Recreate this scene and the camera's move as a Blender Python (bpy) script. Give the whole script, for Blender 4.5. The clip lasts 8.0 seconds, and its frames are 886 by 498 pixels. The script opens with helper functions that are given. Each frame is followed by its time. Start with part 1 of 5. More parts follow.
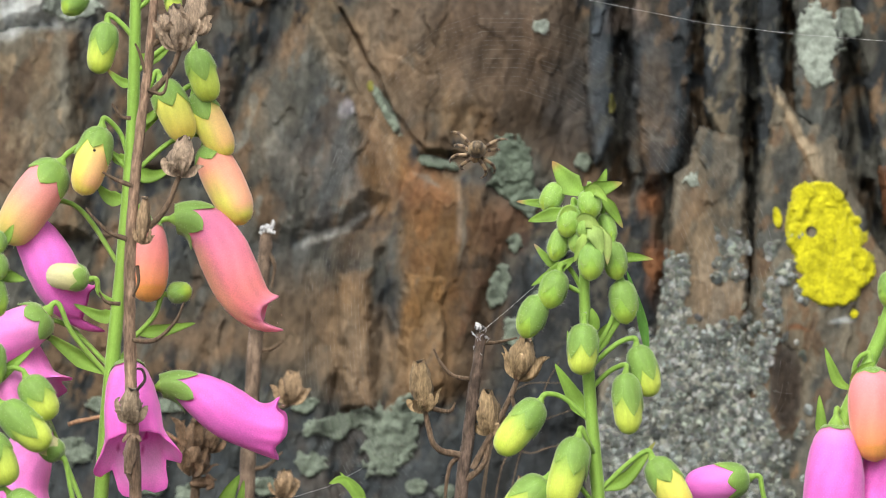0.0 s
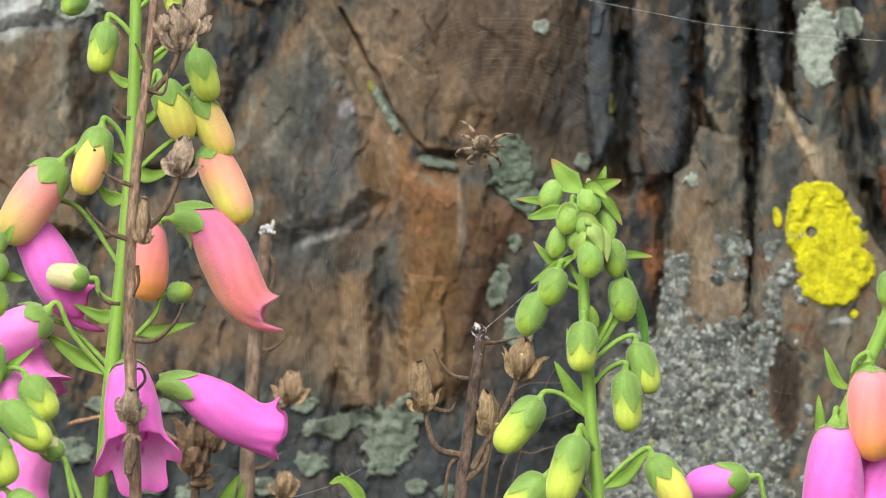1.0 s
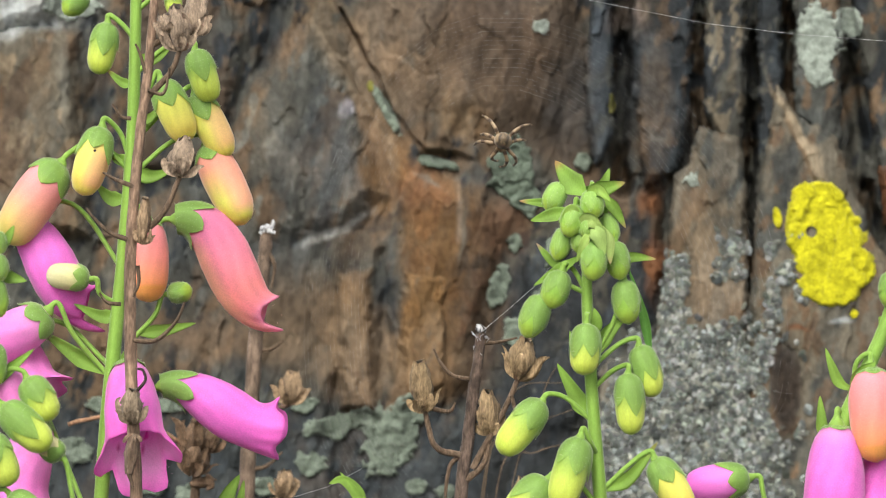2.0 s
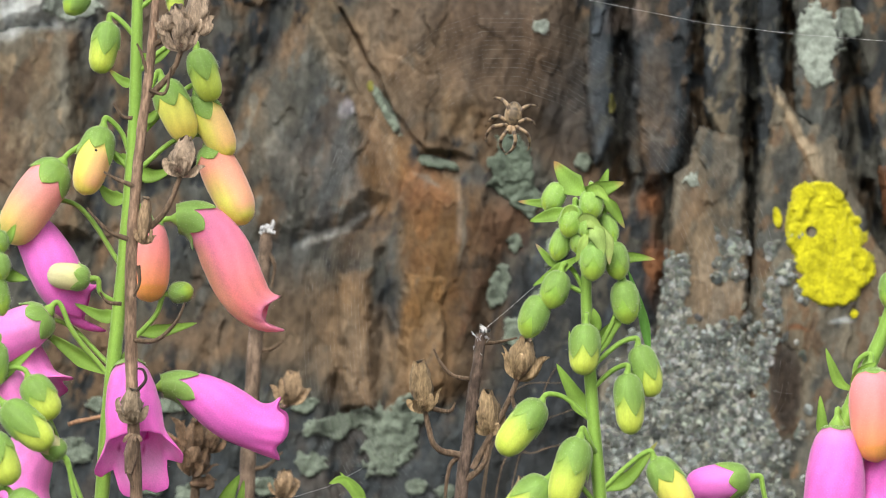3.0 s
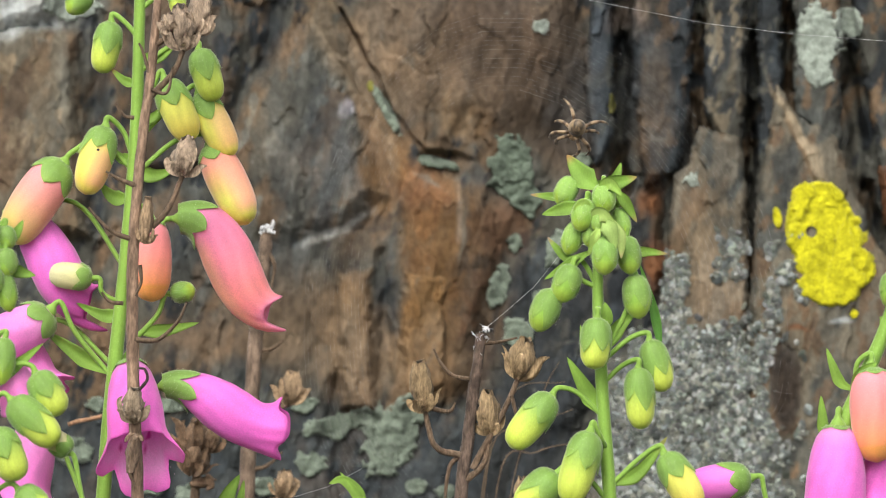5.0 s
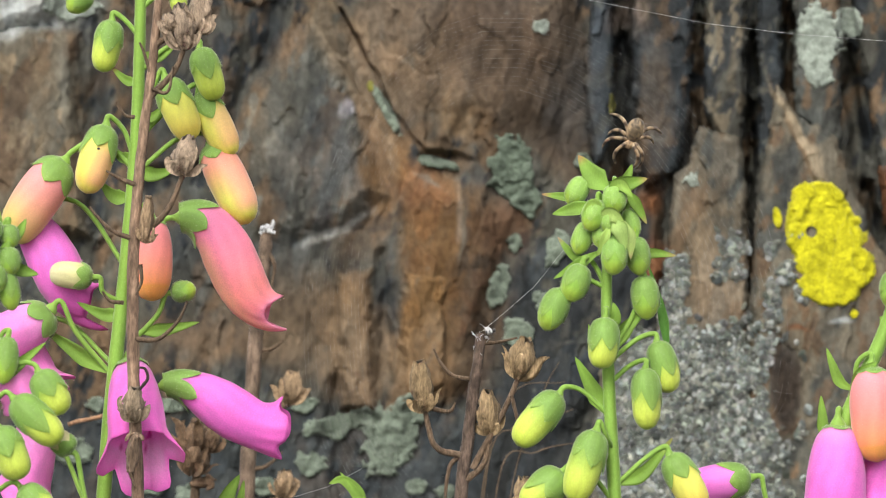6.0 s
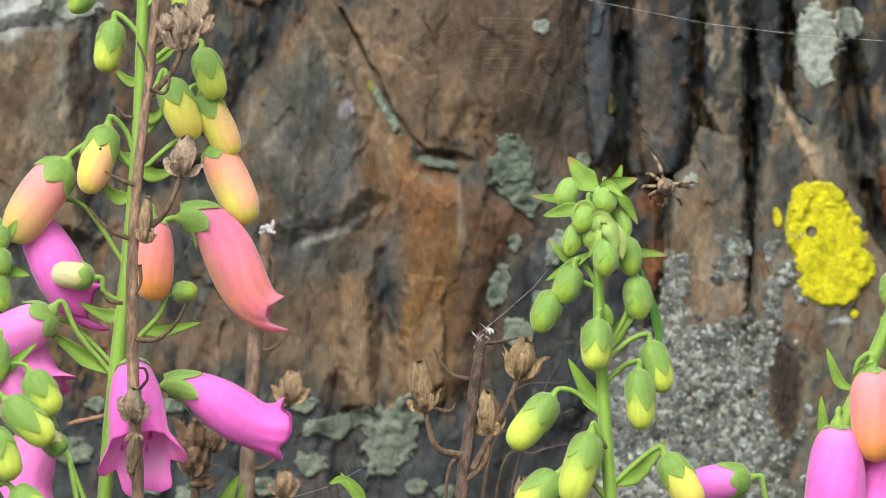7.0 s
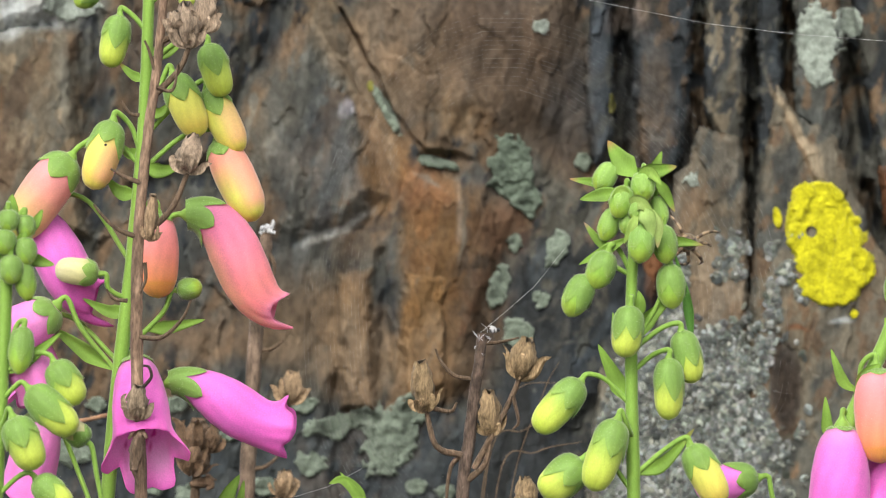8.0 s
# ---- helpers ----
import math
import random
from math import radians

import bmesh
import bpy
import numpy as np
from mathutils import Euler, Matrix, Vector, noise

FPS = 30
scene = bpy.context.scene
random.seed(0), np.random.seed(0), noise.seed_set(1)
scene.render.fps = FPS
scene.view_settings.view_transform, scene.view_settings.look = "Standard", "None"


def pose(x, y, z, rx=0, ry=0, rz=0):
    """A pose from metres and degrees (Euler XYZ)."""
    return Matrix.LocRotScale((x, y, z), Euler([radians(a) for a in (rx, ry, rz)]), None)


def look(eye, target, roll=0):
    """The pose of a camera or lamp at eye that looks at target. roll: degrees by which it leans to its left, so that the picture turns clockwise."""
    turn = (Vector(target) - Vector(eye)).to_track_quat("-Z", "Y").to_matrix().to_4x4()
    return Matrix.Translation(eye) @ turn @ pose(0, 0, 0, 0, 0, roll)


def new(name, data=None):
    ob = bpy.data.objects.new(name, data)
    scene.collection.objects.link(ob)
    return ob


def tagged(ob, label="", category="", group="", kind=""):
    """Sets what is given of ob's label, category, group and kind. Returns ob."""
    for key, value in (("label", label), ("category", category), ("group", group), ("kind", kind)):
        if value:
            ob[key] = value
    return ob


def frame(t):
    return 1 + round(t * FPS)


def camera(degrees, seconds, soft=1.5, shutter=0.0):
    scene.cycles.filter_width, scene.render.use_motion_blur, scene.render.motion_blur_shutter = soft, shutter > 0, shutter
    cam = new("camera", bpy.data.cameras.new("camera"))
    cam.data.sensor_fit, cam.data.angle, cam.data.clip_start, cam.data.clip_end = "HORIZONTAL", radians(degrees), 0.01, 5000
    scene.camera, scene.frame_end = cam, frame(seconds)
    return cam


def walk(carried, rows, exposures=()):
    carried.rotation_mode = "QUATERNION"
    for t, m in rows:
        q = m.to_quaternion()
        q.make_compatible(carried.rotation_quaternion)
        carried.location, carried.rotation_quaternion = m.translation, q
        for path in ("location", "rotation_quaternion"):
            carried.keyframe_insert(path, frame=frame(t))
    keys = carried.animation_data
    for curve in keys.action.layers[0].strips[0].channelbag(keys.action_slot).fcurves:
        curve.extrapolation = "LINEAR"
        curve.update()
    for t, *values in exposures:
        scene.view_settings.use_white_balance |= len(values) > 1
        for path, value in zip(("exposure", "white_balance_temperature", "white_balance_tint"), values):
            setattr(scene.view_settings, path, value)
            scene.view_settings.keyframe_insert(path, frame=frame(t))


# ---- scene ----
EYE = 0.62                       # height of the lens over the ground
SPREAD = math.tan(radians(8)) / 784
cam = camera(16, 8.0, soft=1.0)
cam.data.dof.use_dof, cam.data.dof.focus_distance, cam.data.dof.aperture_fstop = True, 1.36, 20.0
walk(cam, [(0.0, look((0, 0, EYE), (0, 1, EYE))), (8.0, look((0, 0, EYE), (0, 1, EYE)))])

# ---- light: bright overcast sky with a broad soft sun ----
SUN_HIGH, SUN_TURN = radians(45), radians(197)
world = bpy.data.worlds.new("overcast")
scene.world = world
world.use_nodes = True
wn, wl = world.node_tree.nodes, world.node_tree.links
sky = wn.new("ShaderNodeTexSky")
sky.sky_type, sky.sun_disc = "NISHITA", False
sky.sun_elevation, sky.sun_rotation = SUN_HIGH, SUN_TURN
sky.dust_density, sky.air_density = 4.0, 1.0
grey = wn.new("ShaderNodeHueSaturation")
grey.inputs["Saturation"].default_value = 0.2
wl.new(sky.outputs[0], grey.inputs["Color"])
wl.new(grey.outputs[0], wn["Background"].inputs["Color"])
wn["Background"].inputs["Strength"].default_value = 0.15
sun = new("sun", bpy.data.lights.new("sun", "SUN"))
sun.data.energy, sun.data.angle, sun.data.color = 1.3, radians(35), (1.0, 0.965, 0.875)
sun.matrix_world = look((-1.0, -3.2, 3.4), (0, 0, 0))
scene.view_settings.exposure = 0.80


# ---- materials ----
def mix(nodes, links, a, b, fac, blend="MIX"):
    m = nodes.new("ShaderNodeMix")
    m.data_type, m.blend_type = "RGBA", blend
    for socket, value in ((m.inputs[0], fac), (m.inputs[6], a), (m.inputs[7], b)):
        if isinstance(value, (int, float)):
            socket.default_value = value
        elif isinstance(value, tuple):
            socket.default_value = (*value, 1)
        else:
            links.new(value, socket)
    return m.outputs[2]


def noise_map(nodes, links, scale, stretch=(1, 1, 1), detail=5, low=0.35, high=0.65, rough=0.6):
    """Noise in the thing's own space, spread to 0..1 between low and high."""
    co, mp = nodes.new("ShaderNodeTexCoord"), nodes.new("ShaderNodeMapping")
    mp.inputs["Scale"].default_value = stretch
    links.new(co.outputs["Object"], mp.inputs["Vector"])
    n = nodes.new("ShaderNodeTexNoise")
    n.inputs["Scale"].default_value, n.inputs["Detail"].default_value = scale, detail
    n.inputs["Roughness"].default_value = rough
    links.new(mp.outputs[0], n.inputs["Vector"])
    r = nodes.new("ShaderNodeMapRange")
    r.inputs["From Min"].default_value, r.inputs["From Max"].default_value = low, high
    links.new(n.outputs["Fac"], r.inputs["Value"])
    return r.outputs[0]


def pigment_material(name, rough=0.5, fine=900.0, fine_stretch=(1, 1, 1), coarse=60.0, dark=0.75, light=1.15, bump=0.0004,
                     sheen=0.0, thin=0.0, gloss=0.4, tint=None):
    """A surface whose base colour is carried by the mesh's own pigment layer, with grain and blotches over it."""
    mat = bpy.data.materials.new(name)
    mat.use_nodes = True
    nd, ln = mat.node_tree.nodes, mat.node_tree.links
    b = nd["Principled BSDF"]
    at = nd.new("ShaderNodeAttribute")
    at.attribute_name = "pigment"
    f1 = noise_map(nd, ln, fine, fine_stretch)
    f2 = noise_map(nd, ln, coarse, fine_stretch, 3)
    c = mix(nd, ln, at.outputs["Color"], mix(nd, ln, (dark, dark, dark), (light, light, light), f1), 1.0, "MULTIPLY")
    c = mix(nd, ln, c, mix(nd, ln, (dark, dark, dark), (light, light, light), f2), 0.7, "MULTIPLY")
    if tint:
        c = mix(nd, ln, c, tint, noise_map(nd, ln, coarse * 0.6, fine_stretch, 4, 0.55, 0.75))
    ln.new(c, b.inputs["Base Color"])
    b.inputs["Roughness"].default_value = rough
    b.inputs["Specular IOR Level"].default_value = gloss
    b.inputs["Sheen Weight"].default_value = sheen
    b.inputs["Sheen Roughness"].default_value = 0.4
    if bump:
        bp = nd.new("ShaderNodeBump")
        bp.inputs["Distance"].default_value, bp.inputs["Strength"].default_value = bump, 0.8
        ln.new(f1, bp.inputs["Height"])
        ln.new(bp.outputs[0], b.inputs["Normal"])
    if thin:
        tr, mx = nd.new("ShaderNodeBsdfTranslucent"), nd.new("ShaderNodeMixShader")
        ln.new(c, tr.inputs["Color"])
        mx.inputs[0].default_value = thin
        ln.new(b.outputs[0], mx.inputs[1])
        ln.new(tr.outputs[0], mx.inputs[2])
        ln.new(mx.outputs[0], nd["Material Output"].inputs["Surface"])
    return mat


PETAL = pigment_material("petal", 0.5, 1500, (1, 1, 1), 90, 0.90, 1.06, 0.00006, 0.5, 0.42, 0.25)
GREEN = pigment_material("green_tissue", 0.55, 1800, (1, 1, 0.5), 120, 0.91, 1.07, 0.00006, 0.3, 0.3, 0.25)
FIRM = pigment_material("bud_petal", 0.5, 1500, (1, 1, 1), 90, 0.94, 1.05, 0.00004, 0.5, 0.18, 0.25)
FLESHY = pigment_material("green_flesh", 0.55, 1800, (1, 1, 0.5), 120, 0.91, 1.07, 0.00006, 0.3, 0.06, 0.25)
DRY = pigment_material("dry_stalk", 0.85, 1200, (1, 1, 0.25), 150, 0.6, 1.25, 0.0003, 0.1, 0, 0.2)
SLATE = pigment_material("slate", 0.75, 300, (1, 1, 0.6), 60, 0.78, 1.2, 0.0007, 0, 0, 0.12)
LICHEN = pigment_material("lichen", 0.95, 700, (1, 1, 1), 160, 0.72, 1.2, 0.0008, 0.1, 0, 0.15)
CHITIN = pigment_material("chitin", 0.5, 3000, (1, 1, 1), 600, 0.8, 1.15, 0.00005, 0.2, 0, 0.4)
SILK = pigment_material("silk", 0.35, 800, (1, 1, 1), 100, 0.95, 1.05, 0, 0, 0, 0.5)
SOIL = pigment_material("soil", 0.95, 300, (1, 1, 1), 12, 0.6, 1.3, 0.002, 0, 0, 0.2)


# ---- building helpers ----
def at(u, v, y):
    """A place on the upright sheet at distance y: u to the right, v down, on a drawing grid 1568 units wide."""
    return np.array(((u - 784) * SPREAD * y, y, EYE + (441 - v) * SPREAD * y))


def hash2(i, j, seed):
    h = np.sin(i * 127.1 + j * 311.7 + seed * 74.7) * 43758.5453
    return h - np.floor(h)


def vnoise(x, y, seed=0):
    i, j = np.floor(x), np.floor(y)
    a, b = x - i, y - j
    a, b = a * a * (3 - 2 * a), b * b * (3 - 2 * b)
    top = hash2(i, j, seed) * (1 - a) + hash2(i + 1, j, seed) * a
    low = hash2(i, j + 1, seed) * (1 - a) + hash2(i + 1, j + 1, seed) * a
    return top * (1 - b) + low * b


def fbm(x, y, seed=0, octaves=4):
    x, y = np.asarray(x, float), np.asarray(y, float)
    total, amp, norm = 0.0, 1.0, 0.0
    for o in range(octaves):
        total = total + amp * vnoise(x * 2 ** o + 17.3 * o, y * 2 ** o + 9.1 * o, seed + o)
        norm += amp
        amp *= 0.55
    return total / norm


def ridged(x, y, seed=0, octaves=3):
    total, amp, norm = 0.0, 1.0, 0.0
    for o in range(octaves):
        total = total + amp * (1 - np.abs(2 * vnoise(x * 2 ** o, y * 2 ** o, seed + 5 * o) - 1))
        norm += amp
        amp *= 0.5
    return total / norm


def facets(u, v, wide, high, seed):
    """Cleaved facets: per cell a hash, the offsets from its centre and the distance to its edge."""
    x = u / wide + 1.2 * (fbm(u / (wide * 0.9), v / (high * 0.6), seed + 90, 4) - 0.5)
    y = v / high + 0.16 * x + 1.0 * (fbm(u / (wide * 0.9), v / (high * 0.6), seed + 95, 4) - 0.5)
    i, j = np.floor(x), np.floor(y)
    near, second = np.full(x.shape, 9.0), np.full(x.shape, 9.0)
    mark, dx, dy = np.zeros(x.shape), np.zeros(x.shape), np.zeros(x.shape)
    for a in (-1, 0, 1):
        for b in (-1, 0, 1):
            p, q = x - i - a - hash2(i + a, j + b, seed), y - j - b - hash2(i + a, j + b, seed + 1)
            d = np.hypot(p, q)
            closer = d < near
            second = np.where(closer, near, np.minimum(second, d))
            near = np.where(closer, d, near)
            mark = np.where(closer, hash2(i + a, j + b, seed + 2), mark)
            dx, dy = np.where(closer, p, dx), np.where(closer, q, dy)
    return mark, dx, dy, second - near


def step(x, a, b):
    q = np.clip((x - a) / (b - a), 0, 1)
    return q * q * (3 - 2 * q)


def root_of(ob):
    while ob.parent:
        ob = ob.parent
    return ob


def part(name, verts, faces, material, parent=None, label="", pigment=None, smooth=True, local=False):
    """One mesh object under a thing or a part; verts are places in the world unless local."""
    verts = np.asarray(verts, float)
    if parent is not None and not local:
        verts = verts - np.array(root_of(parent).location)
    me = bpy.data.meshes.new(name)
    me.from_pydata(verts.tolist(), [], [tuple(int(i) for i in f) for f in faces])
    if pigment is not None:
        col = np.ones((len(verts), 4))
        col[:, :3] = np.asarray(pigment)
        layer = me.color_attributes.new("pigment", "FLOAT_COLOR", "POINT")
        layer.data.foreach_set("color", col.ravel())
    if smooth:
        me.polygons.foreach_set("use_smooth", [True] * len(me.polygons))
    me.materials.append(material)
    me.update()
    ob = new(name, me)
    if parent is not None:
        ob.parent = parent
    if label:
        tagged(ob, label)
    return ob


def thing(name, base, label, category, group="", kind=""):
    ob = new(name)
    ob.location = tuple(base)
    ob.empty_display_size = 0.02
    return tagged(ob, label, category, group, kind)


def curve(points, n=8):
    """A smooth line through the points."""
    p = np.array(points, float)
    p = np.vstack([2 * p[0] - p[1], p, 2 * p[-1] - p[-2]])
    out = []
    for i in range(1, len(p) - 2):
        for q in np.linspace(0, 1, n, endpoint=False):
            a, b, c, d = p[i - 1], p[i], p[i + 1], p[i + 2]
            out.append(0.5 * (2 * b + (c - a) * q + (2 * a - 5 * b + 4 * c - d) * q * q + (3 * b - a - 3 * c + d) * q ** 3))
    out.append(p[-2])
    return np.array(out)


def frames(path):
    t = np.gradient(path, axis=0)
    t /= np.linalg.norm(t, axis=1)[:, None] + 1e-12
    side = np.cross(t, np.array((0.0, 1.0, 0.0)))
    weak = np.linalg.norm(side, axis=1) < 0.15
    side[weak] = np.cross(t[weak], np.array((0.0, 0.0, 1.0)))
    side /= np.linalg.norm(side, axis=1)[:, None] + 1e-12
    return t, side, np.cross(t, side)


def grid_faces(rows, cols, closed=True, start=0):
    out = []
    for i in range(rows - 1):
        for j in range(cols if closed else cols - 1):
            k = (j + 1) % cols
            out.append((start + i * cols + j, start + i * cols + k, start + (i + 1) * cols + k, start + (i + 1) * cols + j))
    return out


def sweep(path, radii, seg=10, knobbly=0.0, seed=0):
    """A closed tube along a path."""
    path = np.asarray(path, float)
    radii = np.broadcast_to(np.asarray(radii, float), (len(path),))
    t, a, b = frames(path)
    phi = np.linspace(0, 2 * np.pi, seg, endpoint=False)
    r = radii[:, None] * np.ones(seg)
    if knobbly:
        s = np.arange(len(path))[:, None]
        r = r * (1 + knobbly * (fbm(s * 0.7 + 0 * phi, 3 * np.cos(phi) + 0 * s, seed) - 0.5) * 2)
    v = path[:, None] + r[..., None] * (np.cos(phi)[None, :, None] * a[:, None] + np.sin(phi)[None, :, None] * b[:, None])
    v = v.reshape(-1, 3)
    f = grid_faces(len(path), seg)
    f.append(tuple(range(seg)))
    f.append(tuple(len(v) - seg + i for i in range(seg))[::-1])
    return v, f


def blade(path, widths, fold=0.25, thick=0.0004, toward=1.0):
    """A leaf with a folded midrib and real thickness."""
    path = np.asarray(path, float)
    t, a, b = frames(path)
    w = np.asarray(widths)[:, None]
    cross = np.linspace(-1, 1, 7)
    lift = fold * (np.abs(cross) - 0.5)
    layers = []
    for s in (0.5, -0.5):
        q = path[:, None] + (w * cross)[..., None] * a[:, None]
        q = q + (w * lift)[..., None] * b[:, None] * toward + (s * thick * (1.02 - cross ** 2))[None, :, None] * b[:, None]
        layers.append(q.reshape(-1, 3))
    n, m = len(path), 7
    f = grid_faces(n, m, False) + [tuple(reversed(x)) for x in grid_faces(n, m, False, n * m)]
    edge = list(range(0, n * m, m)), list(range(m - 1, n * m, m))
    for e in edge:
        f += [(e[i], e[i + 1], e[i + 1] + n * m, e[i] + n * m) for i in range(n - 1)]
    return np.vstack(layers), f


def blend(stops, t):
    """Colours along t from (t, (r, g, b)) stops."""
    t = np.asarray(t, float)
    xs = [s[0] for s in stops]
    return np.stack([np.interp(t, xs, [s[1][k] for s in stops]) for k in range(3)], axis=-1)


def joined(pieces):
    """Several (verts, faces, pigment) pieces as one."""
    vs, fs, cs, n = [], [], [], 0
    for v, f, c in pieces:
        vs.append(v)
        cs.append(np.broadcast_to(np.asarray(c, float), (len(v), 3)))
        fs += [tuple(i + n for i in q) for q in f]
        n += len(v)
    return np.vstack(vs), fs, np.vstack(cs)


def hairs(V, centres, count, length, seed, thick=0.000028, row=1):
    """Short soft hairs standing out from a surface round its axis."""
    r = np.random.default_rng(seed)
    i = r.integers(0, len(V), count)
    j = np.clip(i + r.integers(-1, 2, count), 0, len(V) - 1)
    q = r.uniform(0, 1, (count, 1))
    m, z = np.clip(i + row, 0, len(V) - 1), r.uniform(0, 1, (count, 1))
    root = (V[i] * q + V[j] * (1 - q)) * z + V[m] * (1 - z)
    out = root - (centres[i] * q + centres[j] * (1 - q)) * z - centres[m] * (1 - z)
    out /= np.linalg.norm(out, axis=1)[:, None] + 1e-9
    out = out + r.normal(0, 0.28, (count, 3))
    tip = root + out * (length * r.uniform(0.5, 1.2, (count, 1)))
    a = np.cross(out, np.array((0.3, 1.0, 0.2)))
    a /= np.linalg.norm(a, axis=1)[:, None] + 1e-9
    b = np.cross(out, a)
    P = np.stack([root + a * thick, root - a * thick * 0.5 + b * thick, root - a * thick * 0.5 - b * thick, tip], axis=1).reshape(-1, 3)
    k = np.arange(count) * 4
    F = np.concatenate([np.stack([k, k + 1, k + 3], 1), np.stack([k + 1, k + 2, k + 3], 1), np.stack([k + 2, k, k + 3], 1)])
    return P, F.tolist()


# ---- the rock: slate slabs before a cleaved back face ----
ROCK = 1.78
BROWN, UMBER, TAN = (0.108, 0.074, 0.046), (0.064, 0.047, 0.033), (0.165, 0.125, 0.079)
GREY, ASH, INK = (0.061, 0.061, 0.052), (0.125, 0.122, 0.102), (0.023, 0.026, 0.028)
RUST, OCHRE, BLUE = (0.120, 0.055, 0.026), (0.155, 0.088, 0.036), (0.036, 0.043, 0.047)
PALE = (0.36, 0.37, 0.35)
LOAM, COCOA = (0.118, 0.102, 0.074), (0.080, 0.059, 0.041)

# mineral stains and painted light: centre, half sizes, lean in degrees, colour, strength
STAINS_AND_SHADE = []
STAINS_AND_SHADE += [
    (760, 430, 60, 140, 5, OCHRE, 0.6), (880, 400, 60, 50, 0, RUST, 0.75), (745, 330, 70, 40, 20, RUST, 0.6),
    (1150, 350, 30, 40, 8, RUST, 0.9), (1160, 470, 22, 60, 4, RUST, 0.8), (690, 250, 25, 110, -25, OCHRE, 0.55),
    (560, 20, 30, 60, -10, TAN, 0.5), (760, 560, 50, 110, 0, OCHRE, 0.5), (630, 560, 30, 80, 0, BROWN, 0.6),
    (1235, 480, 60, 150, 4, TAN, 0.45), (810, 120, 110, 60, 30, TAN, 0.3), (500, 270, 60, 70, -20, TAN, 0.25),
]
STAINS_AND_SHADE += [
    (70, 200, 20, 130, 0, TAN, 0.5), (1000, 230, 40, 80, 0, UMBER, 0.7), (600, 250, 45, 100, -25, INK, 0.35),
    # u 1392: shade of a hollow put into the colour, no recess modelled
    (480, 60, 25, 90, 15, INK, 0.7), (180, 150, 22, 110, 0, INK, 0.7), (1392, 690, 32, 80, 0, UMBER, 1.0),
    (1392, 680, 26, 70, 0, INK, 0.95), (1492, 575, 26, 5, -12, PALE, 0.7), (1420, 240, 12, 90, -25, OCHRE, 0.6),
    (1130, 20, 40, 30, 0, TAN, 0.4), (1300, 120, 14, 60, 0, LOAM, 0.5), (560, 320, 40, 90, -15, BLUE, 0.4),
]
STAINS_AND_SHADE += [
    (930, 640, 90, 120, 20, INK, 0.5), (480, 650, 160, 30, -5, INK, 0.5), (1225, 600, 70, 60, 0, ASH, 0.5),
    (585, 408, 75, 9, -22, PALE, 0.5), (605, 195, 15, 18, 0, PALE, 0.5), (812, 400, 7, 60, 6, ASH, 0.6),
    (765, 325, 30, 7, 30, ASH, 0.6), (300, 60, 90, 60, 0, UMBER, 0.5), (330, 420, 60, 90, 10, INK, 0.4),
    # u 1430: lit ridge edge of the peaked slab, painted pale tan
    (980, 90, 50, 60, 0, UMBER, 0.5), (640, 60, 40, 30, 0, TAN, 0.5), (1430, 248, 11, 112, -29, (0.26, 0.205, 0.135), 1.0),
]
STAINS_AND_SHADE += [
    # u 1400: that slab's left-facing side darkened in colour, as its shade
    (1400, 330, 30, 90, -10, INK, 0.45), (1500, 330, 30, 60, -25, LOAM, 0.6), (660, 330, 26, 90, -20, OCHRE, 0.5),
    (590, 330, 30, 100, 12, BLUE, 0.6), (720, 600, 24, 100, 0, OCHRE, 0.5), (690, 560, 12, 110, 0, INK, 0.6),
    (470, 200, 60, 40, -20, TAN, 0.3), (90, 330, 22, 90, 0, LOAM, 0.5), (150, 120, 16, 90, 0, ASH, 0.4),
    (310, 590, 70, 26, 0, BROWN, 0.6), (40, 20, 120, 36, -8, PALE, 0.9), (110, 130, 14, 80, 0, ASH, 0.5),
]
STAINS_AND_SHADE += [
    (730, 100, 70, 60, 30, COCOA, 0.6), (800, 210, 70, 40, 20, TAN, 0.35), (900, 200, 40, 60, 0, UMBER, 0.5),
    (1000, 90, 50, 120, 0, UMBER, 0.8), (970, 190, 80, 100, 0, UMBER, 0.85), (880, 60, 60, 50, 0, UMBER, 0.4),
    (820, 640, 60, 60, 0, UMBER, 0.6), (430, 600, 120, 35, 0, BROWN, 0.6), (1135, 250, 20, 60, 0, OCHRE, 0.35),
    (620, 130, 45, 120, -28, LOAM, 0.55), (690, 280, 36, 50, -20, OCHRE, 0.5), (500, 520, 130, 70, 0, BROWN, 0.55),
]
STAINS_AND_SHADE += [
    (560, 600, 110, 50, 0, BROWN, 0.6), (860, 60, 120, 70, 0, UMBER, 0.55), (640, 420, 60, 60, 0, BROWN, 0.5),
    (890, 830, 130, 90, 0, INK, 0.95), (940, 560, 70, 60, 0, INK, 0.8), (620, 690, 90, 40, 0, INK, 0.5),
    (850, 125, 120, 45, 0, COCOA, 0.7), (1000, 245, 55, 90, 0, COCOA, 0.8), (830, 215, 60, 32, 0, OCHRE, 0.35),
]
STAINS_AND_SHADE += [
    (620, 570, 45, 90, 0, OCHRE, 0.6), (752, 590, 45, 100, 0, OCHRE, 0.55), (676, 580, 12, 110, 0, INK, 0.7),
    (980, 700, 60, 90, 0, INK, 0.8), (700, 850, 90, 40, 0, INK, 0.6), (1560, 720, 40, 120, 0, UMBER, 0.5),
    # u 1394: the same hollow's shade, painted darker still
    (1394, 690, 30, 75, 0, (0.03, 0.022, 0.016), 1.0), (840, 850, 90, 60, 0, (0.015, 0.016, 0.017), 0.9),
]
